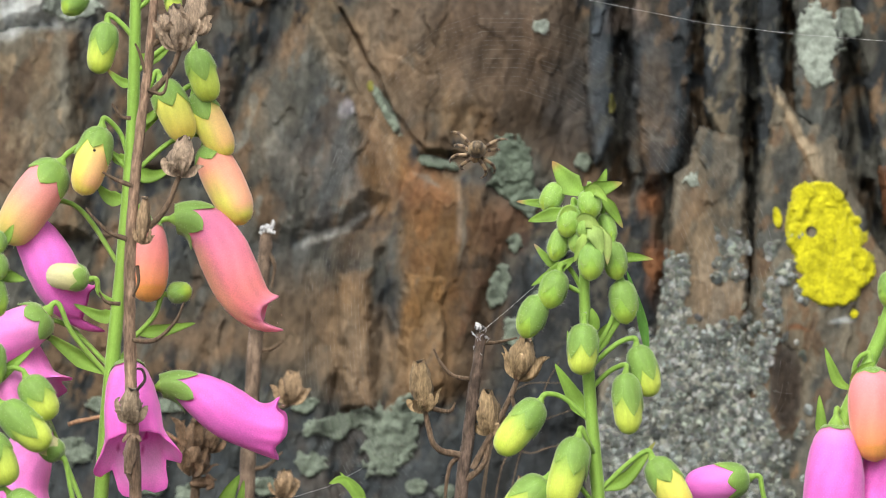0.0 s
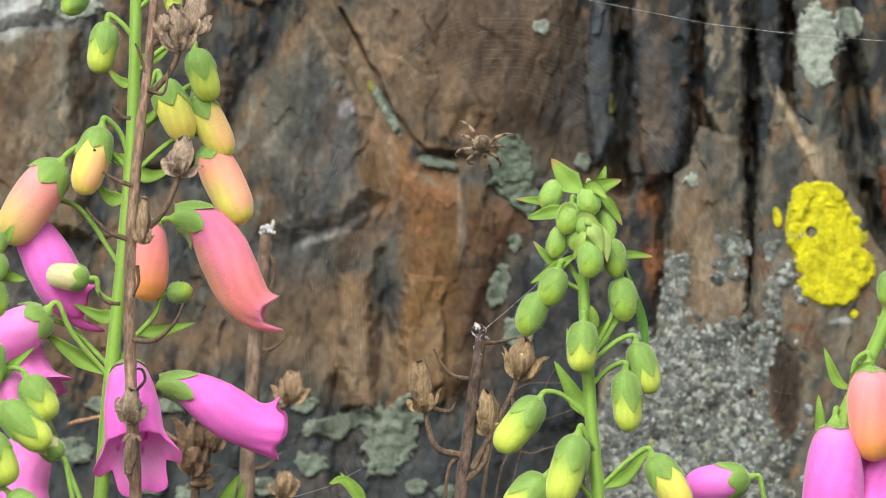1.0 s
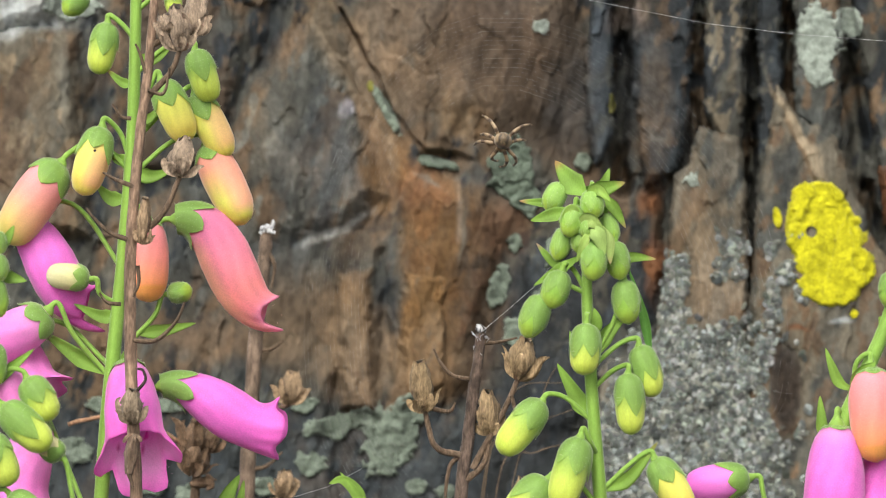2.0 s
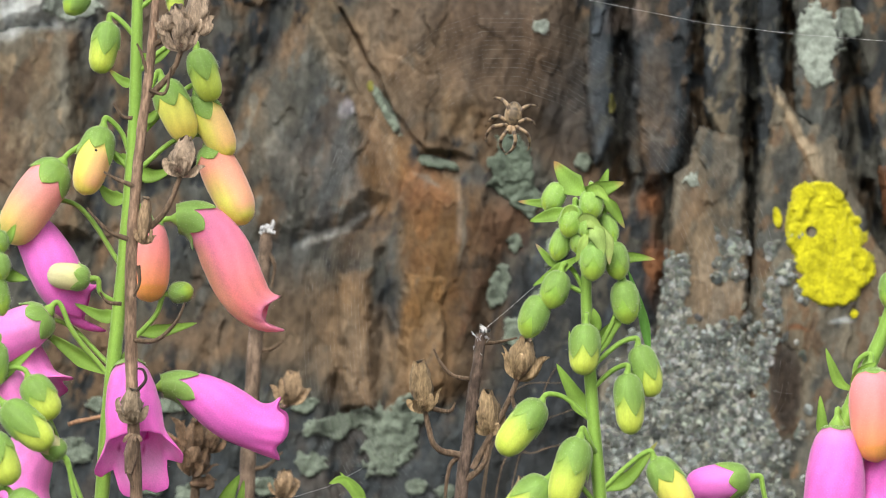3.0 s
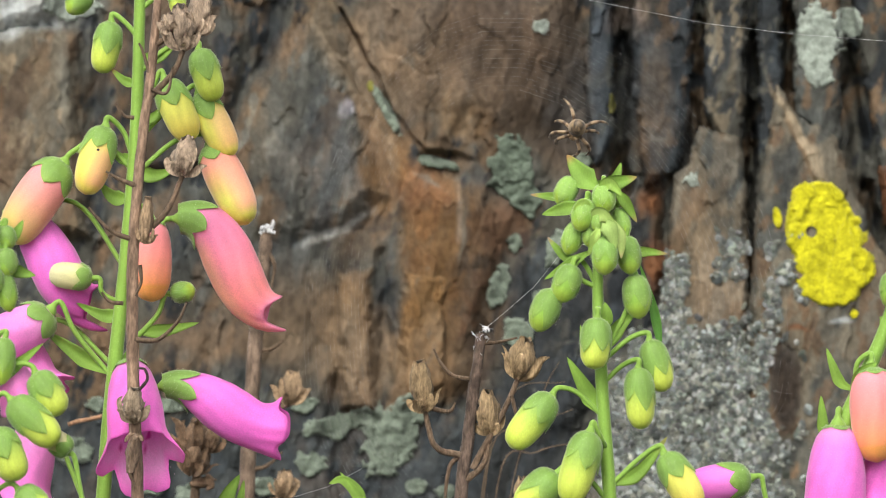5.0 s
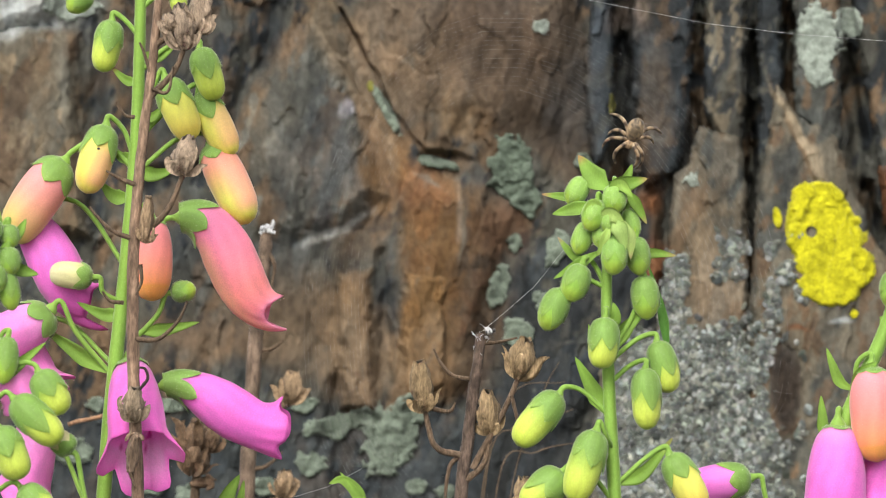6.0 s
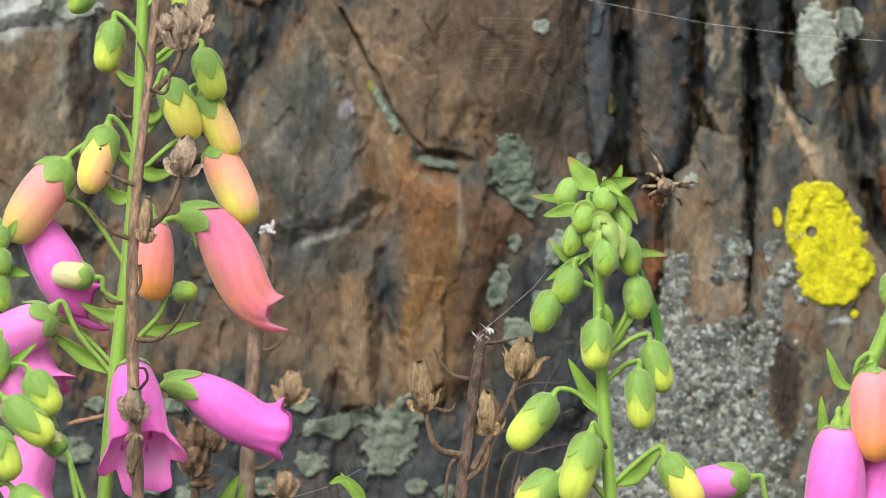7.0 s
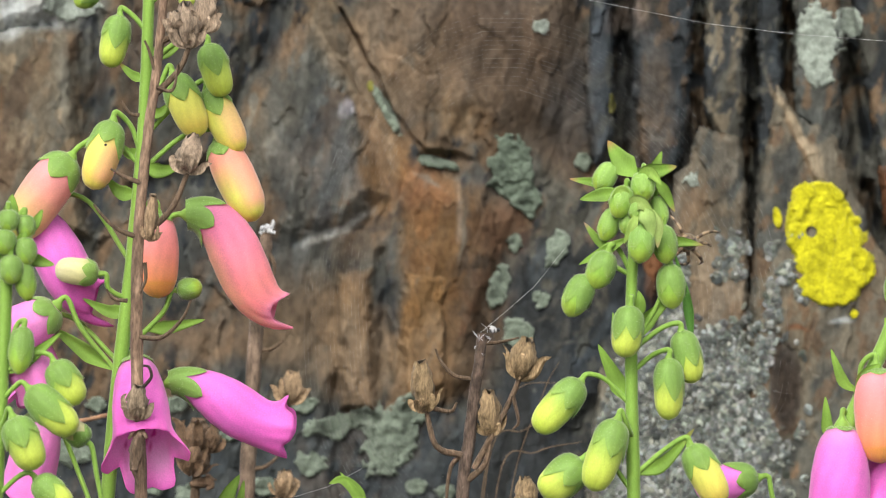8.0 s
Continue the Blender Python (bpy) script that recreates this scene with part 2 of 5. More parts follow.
# open joints in the back face: from, to, half width, depth in metres
JOINTS = [
    (603, 18, 700, 205, 3.5, 0.016),
    (700, 205, 745, 268, 3, 0.010),
    (745, 278, 830, 286, 9, 0.016),
    (1100, -40, 1098, 330, 14, 0.05),
    (180, 30, 170, 320, 14, 0.008),
    (495, -20, 470, 120, 14, 0.012),
    (465, 120, 395, 230, 10, 0.006),
    (676, 450, 680, 720, 12, 0.010),
]
JOINTS += [
    (1240, -40, 1225, 260, 12, 0.03),
    (1330, 60, 1325, 390, 10, 0.05),
    (1545, 330, 1550, 420, 14, 0.05),
    (590, 700, 625, 900, 30, 0.018),
    (865, 480, 810, 760, 14, 0.008),
    (360, 640, 300, 900, 14, 0.006),
    (1395, -40, 1398, 160, 9, 0.04),
    (1500, 80, 1520, 330, 14, 0.03),
]


def stain_and_shade(col, u, v, seed):
    wob = 44 * (fbm(u / 60, v / 80, 31, 3) - 0.5), 44 * (fbm(u / 60, v / 80, 57, 3) - 0.5)
    for k, (cu, cv, ru, rv, lean, tone, amount) in enumerate(STAINS_AND_SHADE):
        reach = 1.6 * max(ru, rv) + 30
        if u.min() > cu + reach or u.max() < cu - reach or v.min() > cv + reach or v.max() < cv - reach:
            continue
        c, s = math.cos(radians(lean)), math.sin(radians(lean))
        du, dv = u - cu + wob[0], v - cv + wob[1]
        d = np.sqrt(((c * du + s * dv) / ru) ** 2 + ((c * dv - s * du) / rv) ** 2)
        g = amount * step(1.25 - d + 0.5 * (fbm(u / 9, v / 22, 80 + k, 3) - 0.5), 0.0, 0.9)
        col = col * (1 - g[..., None]) + np.array(tone) * g[..., None]
    return col


def slate_colour(u, v, tones, seed):
    """Streaked mineral colour, drawn out along the cleavage."""
    a = fbm(u / 46 + v / 150, v / 95, seed, 4)
    b = fbm(u / 20 + v / 110, v / 36, seed + 7, 4)
    c = fbm(u / 60, v / 70, seed + 3, 3)
    col = np.array(tones[0]) * np.ones(u.shape + (1,))
    for g, tone in ((step(a, 0.48, 0.66), tones[1]), (step(b, 0.55, 0.68), tones[2])):
        col = col * (1 - g[..., None]) + np.array(tone) * g[..., None]
    # mineral stains, plus the shade and lit edge painted on the slabs
    col = stain_and_shade(col, u, v, seed)
    vein = step(ridged(u / 55 + v / 130, v / 90, seed + 11, 2), 0.9, 0.99) * step(c, 0.5, 0.7) * 0.5
    col = col * (1 - vein[..., None]) + np.array(ASH) * vein[..., None]
    for wide, high, k, amount in ((95, 210, seed + 60, 0.34), (34, 85, seed + 70, 0.30)):
        mark, dx, dy, rim = facets(u, v, wide, high, k)
        col = col * (1 + amount * (mark - 0.5) + 0.10 * amount * dy)[..., None]
        warm = (np.floor(mark * 97) % 7 / 6 - 0.5)[..., None] * 0.22 * amount
        col = col * (1 + warm * np.array((1.0, 0.1, -1.0)))
    return col * (0.82 + 0.36 * fbm(u / 10, v / 13, seed + 21, 3))[..., None]


def slate_relief(u, v, seed, rough=1.0):
    r = 0.013 * (fbm(u / 170, v / 300, seed, 2) - 0.5)
    r = r + 0.0032 * (ridged(u / 56 + v / 160, v / 200, seed + 2, 2) - 0.6)
    r = r + 0.0020 * (fbm(u / 24 + v / 90, v / 42, seed + 4, 3) - 0.5)
    for wide, high, k, lift, tilt in ((95, 210, seed + 60, 0.0008, 0.0026), (34, 85, seed + 70, 0.0003, 0.0010)):
        mark, dx, dy, rim = facets(u, v, wide, high, k)
        lean = np.floor(mark * 61) % 9 / 4 - 1
        r = r + lift * (mark - 0.5) + tilt * (lean * dx + (0.8 * (np.floor(mark * 37) % 5 / 2 - 1)) * dy)
        r = r - 0.4 * lift * (1 - step(rim, 0.0, 0.25))
    return r * rough


def inside(poly, u, v):
    """Signed distance to a closed outline, positive inside."""
    d, odd = np.full(u.shape, 1e9), np.zeros(u.shape, bool)
    for (x1, y1), (x2, y2) in zip(poly, poly[1:] + poly[:1]):
        ex, ey = x2 - x1, y2 - y1
        q = np.clip(((u - x1) * ex + (v - y1) * ey) / (ex * ex + ey * ey), 0, 1)
        d = np.minimum(d, np.hypot(u - x1 - q * ex, v - y1 - q * ey))
        cut = ((y1 > v) != (y2 > v)) & (u < ex * (v - y1) / (ey + 1e-9) + x1)
        odd ^= cut
    return np.where(odd, d, -d)


def sheet_places(u, v, y):
    return np.stack([(u - 784) * SPREAD * y, y, EYE + (441 - v) * SPREAD * y], axis=-1)


def back_height(u, v):
    bow_u, bow_v = 22 * (fbm(u / 70, v / 70, 47, 3) - 0.5), 22 * (fbm(u / 70, v / 70, 49, 3) - 0.5)
    h = slate_relief(u, v, 3, 1.3) - 0.00003 * (441 - v) * 0.4
    # beyond the near part the outcrop rounds away, uneven, to its top and ends
    far = step(np.maximum(np.abs(u - 784) - 860, np.abs(v - 441) - 500), 0, 700)
    h = h + far * (0.30 * (fbm(u / 620, v / 700, 41, 3) - 0.5) + 0.08 * (ridged(u / 170, v / 420, 43, 3) - 0.5))
    h = h - 1.3 * (np.maximum(0, -500 - v) / 2600) ** 2 - 1.1 * (np.maximum(0, np.abs(u - 784) - 1300) / 3000) ** 2
    for x1, y1, x2, y2, w, depth in JOINTS:
        ex, ey = x2 - x1, y2 - y1
        q = np.clip(((u + bow_u - x1) * ex + (v + bow_v - y1) * ey) / (ex * ex + ey * ey), 0, 1)
        d = np.hypot(u + bow_u - x1 - q * ex, v + bow_v - y1 - q * ey) + 2.2 * w * (fbm(u / 30, v / 55, 9, 3) - 0.5) + 0.5 * w * (np.abs(2 * q - 1) ** 3)
        h = h - 0.6 * depth * (1 - step(d, w * 0.1, w * 1.7)) * (0.4 + 0.9 * fbm(u / 60, v / 60, 15, 2))
    return h


STAINS_AND_SHADE += [
    (420, 600, 180, 46, 0, BROWN, 0.75), (480, 560, 140, 50, 0, COCOA, 0.5), (1012, 190, 56, 110, 0, INK, 0.6),
    (120, 500, 150, 60, 0, GREY, 0.4), (350, 480, 90, 50, 0, BLUE, 0.4),
]
STAINS_AND_SHADE += [
    (545, 300, 90, 150, 0, (0.066, 0.069, 0.067), 0.45), (480, 470, 90, 50, 0, (0.07, 0.07, 0.066), 0.4), (1412, 582, 30, 6, -6, RUST, 0.9),
    (592, 408, 72, 11, -24, (0.30, 0.29, 0.26), 0.9), (607, 192, 15, 18, 0, (0.27, 0.25, 0.27), 0.8), (805, 380, 7, 55, 8, (0.24, 0.19, 0.14), 0.7),
    (1112, 28, 44, 36, 0, (0.14, 0.108, 0.09), 0.75), (1150, 130, 36, 90, 0, (0.088, 0.076, 0.062), 0.5), (880, 60, 110, 90, 0, (0.058, 0.043, 0.032), 0.6),
    (588, 60, 20, 90, -22, (0.15, 0.12, 0.085), 0.75), (664, 225, 22, 110, -27, (0.15, 0.112, 0.075), 0.7),
    (680, 70, 90, 100, 20, (0.165, 0.12, 0.08), 0.7), (890, 90, 100, 80, 0, (0.062, 0.042, 0.028), 0.7), (640, 640, 80, 90, 0, (0.20, 0.142, 0.09), 0.75),
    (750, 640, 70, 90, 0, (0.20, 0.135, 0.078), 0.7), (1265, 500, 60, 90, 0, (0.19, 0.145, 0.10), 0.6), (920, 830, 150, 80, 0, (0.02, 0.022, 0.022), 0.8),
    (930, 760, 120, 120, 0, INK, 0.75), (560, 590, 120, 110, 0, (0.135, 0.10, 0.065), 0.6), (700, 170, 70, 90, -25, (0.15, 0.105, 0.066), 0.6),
    (870, 400, 70, 130, 0, UMBER, 0.5), (860, 120, 80, 80, 0, COCOA, 0.6), (835, 560, 40, 120, 0, COCOA, 0.6), (1120, 150, 20, 170, 0, INK, 0.8),
    (1205, 240, 22, 90, 0, INK, 0.8), (1065, 120, 26, 150, 0, (0.05, 0.058, 0.066), 0.6), (1165, 200, 26, 130, 0, (0.075, 0.062, 0.05), 0.6),
    (515, 170, 40, 90, 18, (0.098, 0.092, 0.072), 0.6), (612, 280, 20, 100, -14, (0.10, 0.10, 0.095), 0.5), (660, 250, 16, 110, -26, (0.15, 0.10, 0.06), 0.8),
]
SLABS = []


def slab_height(spec, u, v):
    poly, lift, lean_u, lean_v, seed, rough, soft = spec
    d = inside(poly, u, v) + 16 * (fbm(u / 22, v / 34, seed + 40, 4) - 0.5) + 5 * (fbm(u / 5, v / 9, seed + 41, 2) - 0.5)
    cu, cv = sum(p[0] for p in poly) / len(poly), sum(p[1] for p in poly) / len(poly)
    top = lift + lean_u * (u - cu) / 100 + lean_v * (v - cv) / 100 + slate_relief(u, v, seed, rough)
    if soft >= 20:
        back = back_height(u, v)
        rise = lift + 0.45 * slate_relief(u, v, seed, rough) + lean_u * (u - cu) / 100 + lean_v * (v - cv) / 100
        return np.where(d > -4, back + 0.0004 + (rise - 0.3 * np.maximum(back, -0.02)) * step(d, 0, soft), -0.03), d
    return np.where(d > 0, top - 0.006 * (1 - step(d, 0, soft)) ** 2, -0.03), d


def front_height(u, v):
    """The foremost rock surface at places of the sheet."""
    u, v = np.asarray(u, float), np.asarray(v, float)
    h = back_height(u, v)
    for spec in SLABS:
        us, vs = [q[0] for q in spec[0]], [q[1] for q in spec[0]]
        if u.min() < max(us) + 12 and u.max() > min(us) - 12 and v.min() < max(vs) + 12 and v.max() > min(vs) - 12:
            h = np.maximum(h, slab_height(spec, u, v)[0])
    return h


def build_back(parent):
    us = np.concatenate([784 - np.geomspace(4200, 870, 40), np.arange(-84, 1655, 3.0), 784 + np.geomspace(874, 4600, 40)])
    vs = np.concatenate([441 - np.geomspace(3600, 490, 34), np.arange(-46, 930, 3.0), np.linspace(945, 2415, 40)])
    u, v = np.meshgrid(us, vs)
    y = ROCK - back_height(u, v)
    V = sheet_places(u, v, y).reshape(-1, 3)
    n, m = u.shape
    F = grid_faces(n, m, False)
    rim = [j for j in range(m)] + [i * m + m - 1 for i in range(1, n)] + [(n - 1) * m + j for j in range(m - 2, -1, -1)] + [i * m for i in range(n - 2, 0, -1)]
    back = V[rim].copy()
    back[:, 1] = ROCK + 2.2
    k = len(V)
    F += [(rim[i], k + i, k + (i + 1) % len(rim), rim[(i + 1) % len(rim)]) for i in range(len(rim))]
    back = np.vstack([back, back.mean(axis=0)])
    F += [(k + i, k + len(rim), k + (i + 1) % len(rim)) for i in range(len(rim))]
    C = np.vstack([back_colour(u, v).reshape(-1, 3), np.broadcast_to(np.array(GREY), (len(back), 3))])
    return part("back_face", np.vstack([V, back]), F, SLATE, parent, "", C)


def back_colour(u, v):
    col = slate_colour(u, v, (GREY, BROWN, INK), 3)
    low = step(v + 40 * (fbm(u / 60, v / 60, 4, 3) - 0.5), 700, 760)[..., None] * step(900 - u, 0, 100)[..., None] * 0.75
    col = col * (1 - low) + low * np.array(BLUE) * (0.6 + 0.8 * fbm(u / 18, v / 12, 6, 3))[..., None]
    return col


def build_slab(parent, poly, lift, lean_u, lean_v, tones, seed, rough=1.0, soft=14):
    spec = (poly, lift, lean_u, lean_v, seed, rough, soft)
    SLABS.append(spec)
    pu, pv = [p[0] for p in poly], [p[1] for p in poly]
    us, vs = np.arange(min(pu) - 12, max(pu) + 12, 2.6), np.arange(min(pv) - 12, max(pv) + 12, 2.6)
    u, v = np.meshgrid(us, vs)
    h, d = slab_height(spec, u, v)
    keep = d > -4
    n, m = u.shape
    quad = keep[:-1, :-1] & keep[1:, :-1] & keep[:-1, 1:] & keep[1:, 1:]
    idx = np.arange(n * m).reshape(n, m)
    F = np.stack([idx[:-1, :-1][quad], idx[:-1, 1:][quad], idx[1:, 1:][quad], idx[1:, :-1][quad]], axis=-1)
    used = np.unique(F)
    remap = np.full(n * m, -1)
    remap[used] = np.arange(len(used))
    V = sheet_places(u, v, ROCK - h).reshape(-1, 3)[used]
    C = slate_colour(u, v, tones, seed)
    if soft >= 20:
        g = step(d + 12 * (fbm(u / 14, v / 20, seed + 50, 3) - 0.5), 0, soft * 0.8)[..., None]
        C = C * g + back_colour(u, v) * (1 - g)
    C = C.reshape(-1, 3)[used]
    return part("slab", V, remap[F], SLATE, parent, "", C)


rock = thing("rock_face", at(784, 2400, ROCK), "weathered brown and dark grey slate rock with upright cleavage", "rock", kind="structure")
build_back(rock)
BURNT = ((0.118, 0.072, 0.036), (0.112, 0.052, 0.025), UMBER)
MID, DARK, FAIR = (GREY, BROWN, ASH), (INK, BLUE, GREY), ((0.105, 0.09, 0.066), BROWN, GREY)
build_slab(rock, [(200, -60), (380, -60), (455, 60), (400, 300), (215, 340)], 0.010, 0, 0.001, (GREY, UMBER, INK), 11, 1.0, 40)
build_slab(rock, [(-60, 40), (60, 30), (150, 50), (168, 430), (-60, 440)], 0.016, 0, 0, (LOAM, BROWN, TAN), 12, 1.0, 40)
build_slab(rock, [(-60, -60), (150, -60), (110, 40), (60, 65), (-60, 100)], 0.012, 0, 0, (PALE, ASH, GREY), 13, 1.0, 50)
build_slab(rock, [(430, 140), (545, 20), (640, 150), (700, 350), (600, 430), (430, 440), (385, 260)], 0.009, 0.003, 0, MID, 14, 1.0, 50)
build_slab(rock, [(545, -60), (598, -60), (650, 120), (725, 320), (700, 380), (640, 210), (575, 80)], 0.006, 0.001, 0, (BROWN, TAN, GREY), 15, 0.7, 40)
build_slab(rock, [(700, 300), (790, 300), (870, 310), (935, 380), (905, 480), (880, 700), (800, 735), (700, 740), (690, 450)], 0.010, 0, 0, BURNT, 18, 1.0, 70)
build_slab(rock, [(590, 480), (662, 470), (672, 735), (596, 728)], 0.010, 0, 0.001, (BROWN, TAN, UMBER), 19, 1.0, 20)
build_slab(rock, [(706, 470), (800, 480), (800, 690), (702, 735)], 0.012, 0, 0, (OCHRE, BROWN, TAN), 20, 1.0, 22)
build_slab(rock, [(900, 440), (1010, 400), (1190, 470), (1180, 640), (1000, 770), (860, 810), (880, 600)], 0.006, 0.002, 0, DARK, 21, 1.2, 40)
build_slab(rock, [(600, -60), (1050, -60), (1035, 120), (1042, 270), (940, 268), (850, 262), (780, 284), (722, 232), (652, 115)], 0.010, 0, 0, (COCOA, UMBER, BROWN), 22, 0.9, 110)
build_slab(rock, [(1050, -60), (1088, -60), (1086, 240), (1052, 310), (1032, 150)], 0.014, 0, 0, (BLUE, INK, GREY), 23)
build_slab(rock, [(1116, -60), (1230, -60), (1222, 200), (1200, 300), (1140, 330), (1120, 160)], 0.018, 0, 0, (INK, BLUE, UMBER), 24)
build_slab(rock, [(1250, -60), (1322, -60), (1318, 240), (1316, 400), (1280, 250), (1245, 200)], 0.014, 0, 0, (INK, GREY, LOAM), 25)
build_slab(rock, [(1340, -60), (1390, -60), (1385, 200), (1345, 330)], 0.008, 0, 0, (INK, BLUE, GREY), 26)
build_slab(rock, [(1402, -60), (1490, -60), (1488, 290), (1455, 250), (1408, 205)], 0.024, 0, 0, (GREY, ASH, BROWN), 27)
build_slab(rock, [(1492, -60), (1620, -60), (1620, 300), (1560, 310), (1520, 90)], 0.012, 0, 0, (INK, GREY, BROWN), 28)
build_slab(rock, [(1130, 340), (1180, 320), (1190, 480), (1160, 600), (1125, 480)], 0.012, 0, 0, (INK, UMBER, RUST), 29, 1.0, 30)
build_slab(rock, [(1190, 312), (1216, 290), (1236, 222), (1308, 246), (1324, 370), (1332, 900), (1130, 900), (1182, 450)], 0.046, 0, 0.002, FAIR, 30)
build_slab(rock, [(1374, 148), (1400, 190), (1482, 250), (1545, 420), (1625, 540), (1625, 920), (1318, 920), (1328, 480), (1346, 300)], 0.050, 0.001, 0.002, (LOAM, GREY, BROWN), 31)
build_slab(rock, [(1060, 650), (1180, 600), (1335, 590), (1350, 920), (1030, 920)], 0.046, 0, 0.002, (ASH, LOAM, GREY), 33, 0.8)
build_slab(rock, [(1555, 295), (1625, 280), (1625, 420), (1562, 400)], 0.020, 0, 0, (RUST, BROWN, GREY), 34)


# ---- lichens on the rock ----
def lichen(label, cu, cv, ru, rv, lean, tone, seed, ragged=0.5, bump=0.004, thick=0.003, hole=None, also=()):
    """A lobed crust that follows the rock below it."""
    R = max(ru, rv) * 1.6
    g = np.arange(-R, R, 2.2)
    du, dv = np.meshgrid(g, g)
    u, v = cu + du, cv + dv
    c, s = math.cos(radians(lean)), math.sin(radians(lean))
    a = np.hypot((c * du + s * dv) / ru, (c * dv - s * du) / rv)
    for eu, ev, su, sv in also:
        a = np.minimum(a, np.hypot((u - eu) / su, (v - ev) / sv))
    grain = min(30, max(ru, rv) * 0.7)
    edge = 1.0 - a + 1.2 * ragged * (fbm(u / grain, v / grain, seed, 3) - 0.5) + 0.6 * ragged * (fbm(u / 8, v / 8, seed + 1, 2) - 0.5)
    if hole:
        edge = np.minimum(edge, np.hypot(u - hole[0], v - hole[1]) / hole[2] - 1)
    lump = fbm(u / 14, v / 14, seed + 2, 3) - 0.35 + 0.6 * (ridged(u / 24, v / 24, seed + 3, 2) - 0.6)
    h = front_height(u, v) + thick * step(edge, 0, 0.12) + bump * lump * step(edge, 0, 0.25) - 0.004 * (edge < 0)
    keep = edge > -0.06
    quad = keep[:-1, :-1] & keep[1:, :-1] & keep[:-1, 1:] & keep[1:, 1:]
    # one connected crust, grown from its thickest spot
    grown, size = np.zeros_like(quad), -1
    top = np.unravel_index(np.argmax(np.where(quad, (edge - 0.3 * a)[:-1, :-1], -9)), quad.shape)
    grown[top] = True
    while grown.sum() != size:
        size = grown.sum()
        for _ in range(4):
            wide = np.pad(grown, 1)
            grown = quad & (wide[1:-1, 1:-1] | wide[:-2, 1:-1] | wide[2:, 1:-1] | wide[1:-1, :-2] | wide[1:-1, 2:])
    quad = grown
    idx = np.arange(u.size).reshape(u.shape)
    F = np.stack([idx[:-1, :-1][quad], idx[:-1, 1:][quad], idx[1:, 1:][quad], idx[1:, :-1][quad]], axis=-1)
    used = np.unique(F)
    remap = np.full(u.size, -1)
    remap[used] = np.arange(len(used))
    V = sheet_places(u, v, ROCK - h).reshape(-1, 3)[used]
    C = np.array(tone) * (0.78 + 0.44 * fbm(u / 12, v / 12, seed + 6, 3)).reshape(-1, 1)[used]
    ob = part("lichen", V, remap[F], LICHEN, None, "", C)
    return tagged(ob, label, "lichen", "lichens on the rock")


YELLOW = (0.50, 0.47, 0.014)
lichen("bright yellow crusty lichen patch on slate", 1462, 430, 68, 108, -10, YELLOW, 61, 0.30, 0.0013, 0.0022, (1436, 410, 9), [(1506, 474, 48, 44), (1470, 500, 60, 44), (1450, 365, 52, 46)])
lichen("small bright yellow lichen spot on slate", 1376, 386, 9, 20, -8, YELLOW, 62, 0.3, 0.002, 0.002)
lichen("small bright yellow lichen spot on slate", 1512, 556, 8, 9, 0, YELLOW, 63, 0.3, 0.002, 0.002)
GREENISH = "grey-green leafy lichen on brown slate"
HIGH_LICHENS = [
    (905, 300, 46, 52, 20), (930, 355, 24, 36, -20), (770, 288, 40, 13, 12), (682, 190, 11, 54, -28), (690, 780, 52, 72, 25),
    (600, 750, 56, 24, -15), (640, 740, 30, 18, 0), (552, 820, 26, 24, 0), (725, 730, 30, 30, 0), (915, 590, 30, 26, 0),
    (885, 510, 18, 48, 20), (1032, 284, 16, 18, 0), (985, 440, 20, 32, 20),
]
LOW_LICHENS = [
    (912, 430, 14, 16, 0), (958, 530, 14, 16, 0), (735, 862, 20, 16, 0), (790, 870, 24, 14, 0), (305, 716, 34, 18, -10),
    (470, 860, 30, 18, 0), (128, 800, 34, 26, 0), (272, 862, 24, 16, 0), (405, 770, 22, 12, 0), (540, 720, 24, 14, -20),
    (170, 716, 18, 14, 0), (330, 870, 20, 14, 0),
]
for k, (cu, cv, ru, rv, lean) in enumerate(HIGH_LICHENS + LOW_LICHENS):
    lichen(GREENISH, cu, cv, ru, rv, lean, (0.115, 0.145, 0.108) if k in (0, 1, 2) else (0.17, 0.205, 0.158), 70 + k * 5, 0.7, 0.004, 0.0025)
for cu, cv, ru, rv, lean, seed in [(1444, 78, 38, 66, 0, 161), (1500, 40, 26, 30, 0, 165), (960, 50, 15, 14, 0, 169), (1224, 318, 14, 14, 0, 173),
                                   (120, 12, 50, 20, 0, 177)]:
    lichen("pale grey rosette lichen on slate", cu, cv, ru, rv, lean, (0.30, 0.34, 0.29), seed, 0.9, 0.002, 0.0012)


for cu, cv, ru, rv, lean, seed in [(1083, 186, 7, 18, 0, 191), (656, 152, 8, 11, 0, 193)]:
    lichen("small mustard lichen fleck on dark slate", cu, cv, ru, rv, lean, (0.24, 0.23, 0.05), seed, 0.6, 0.001, 0.001)


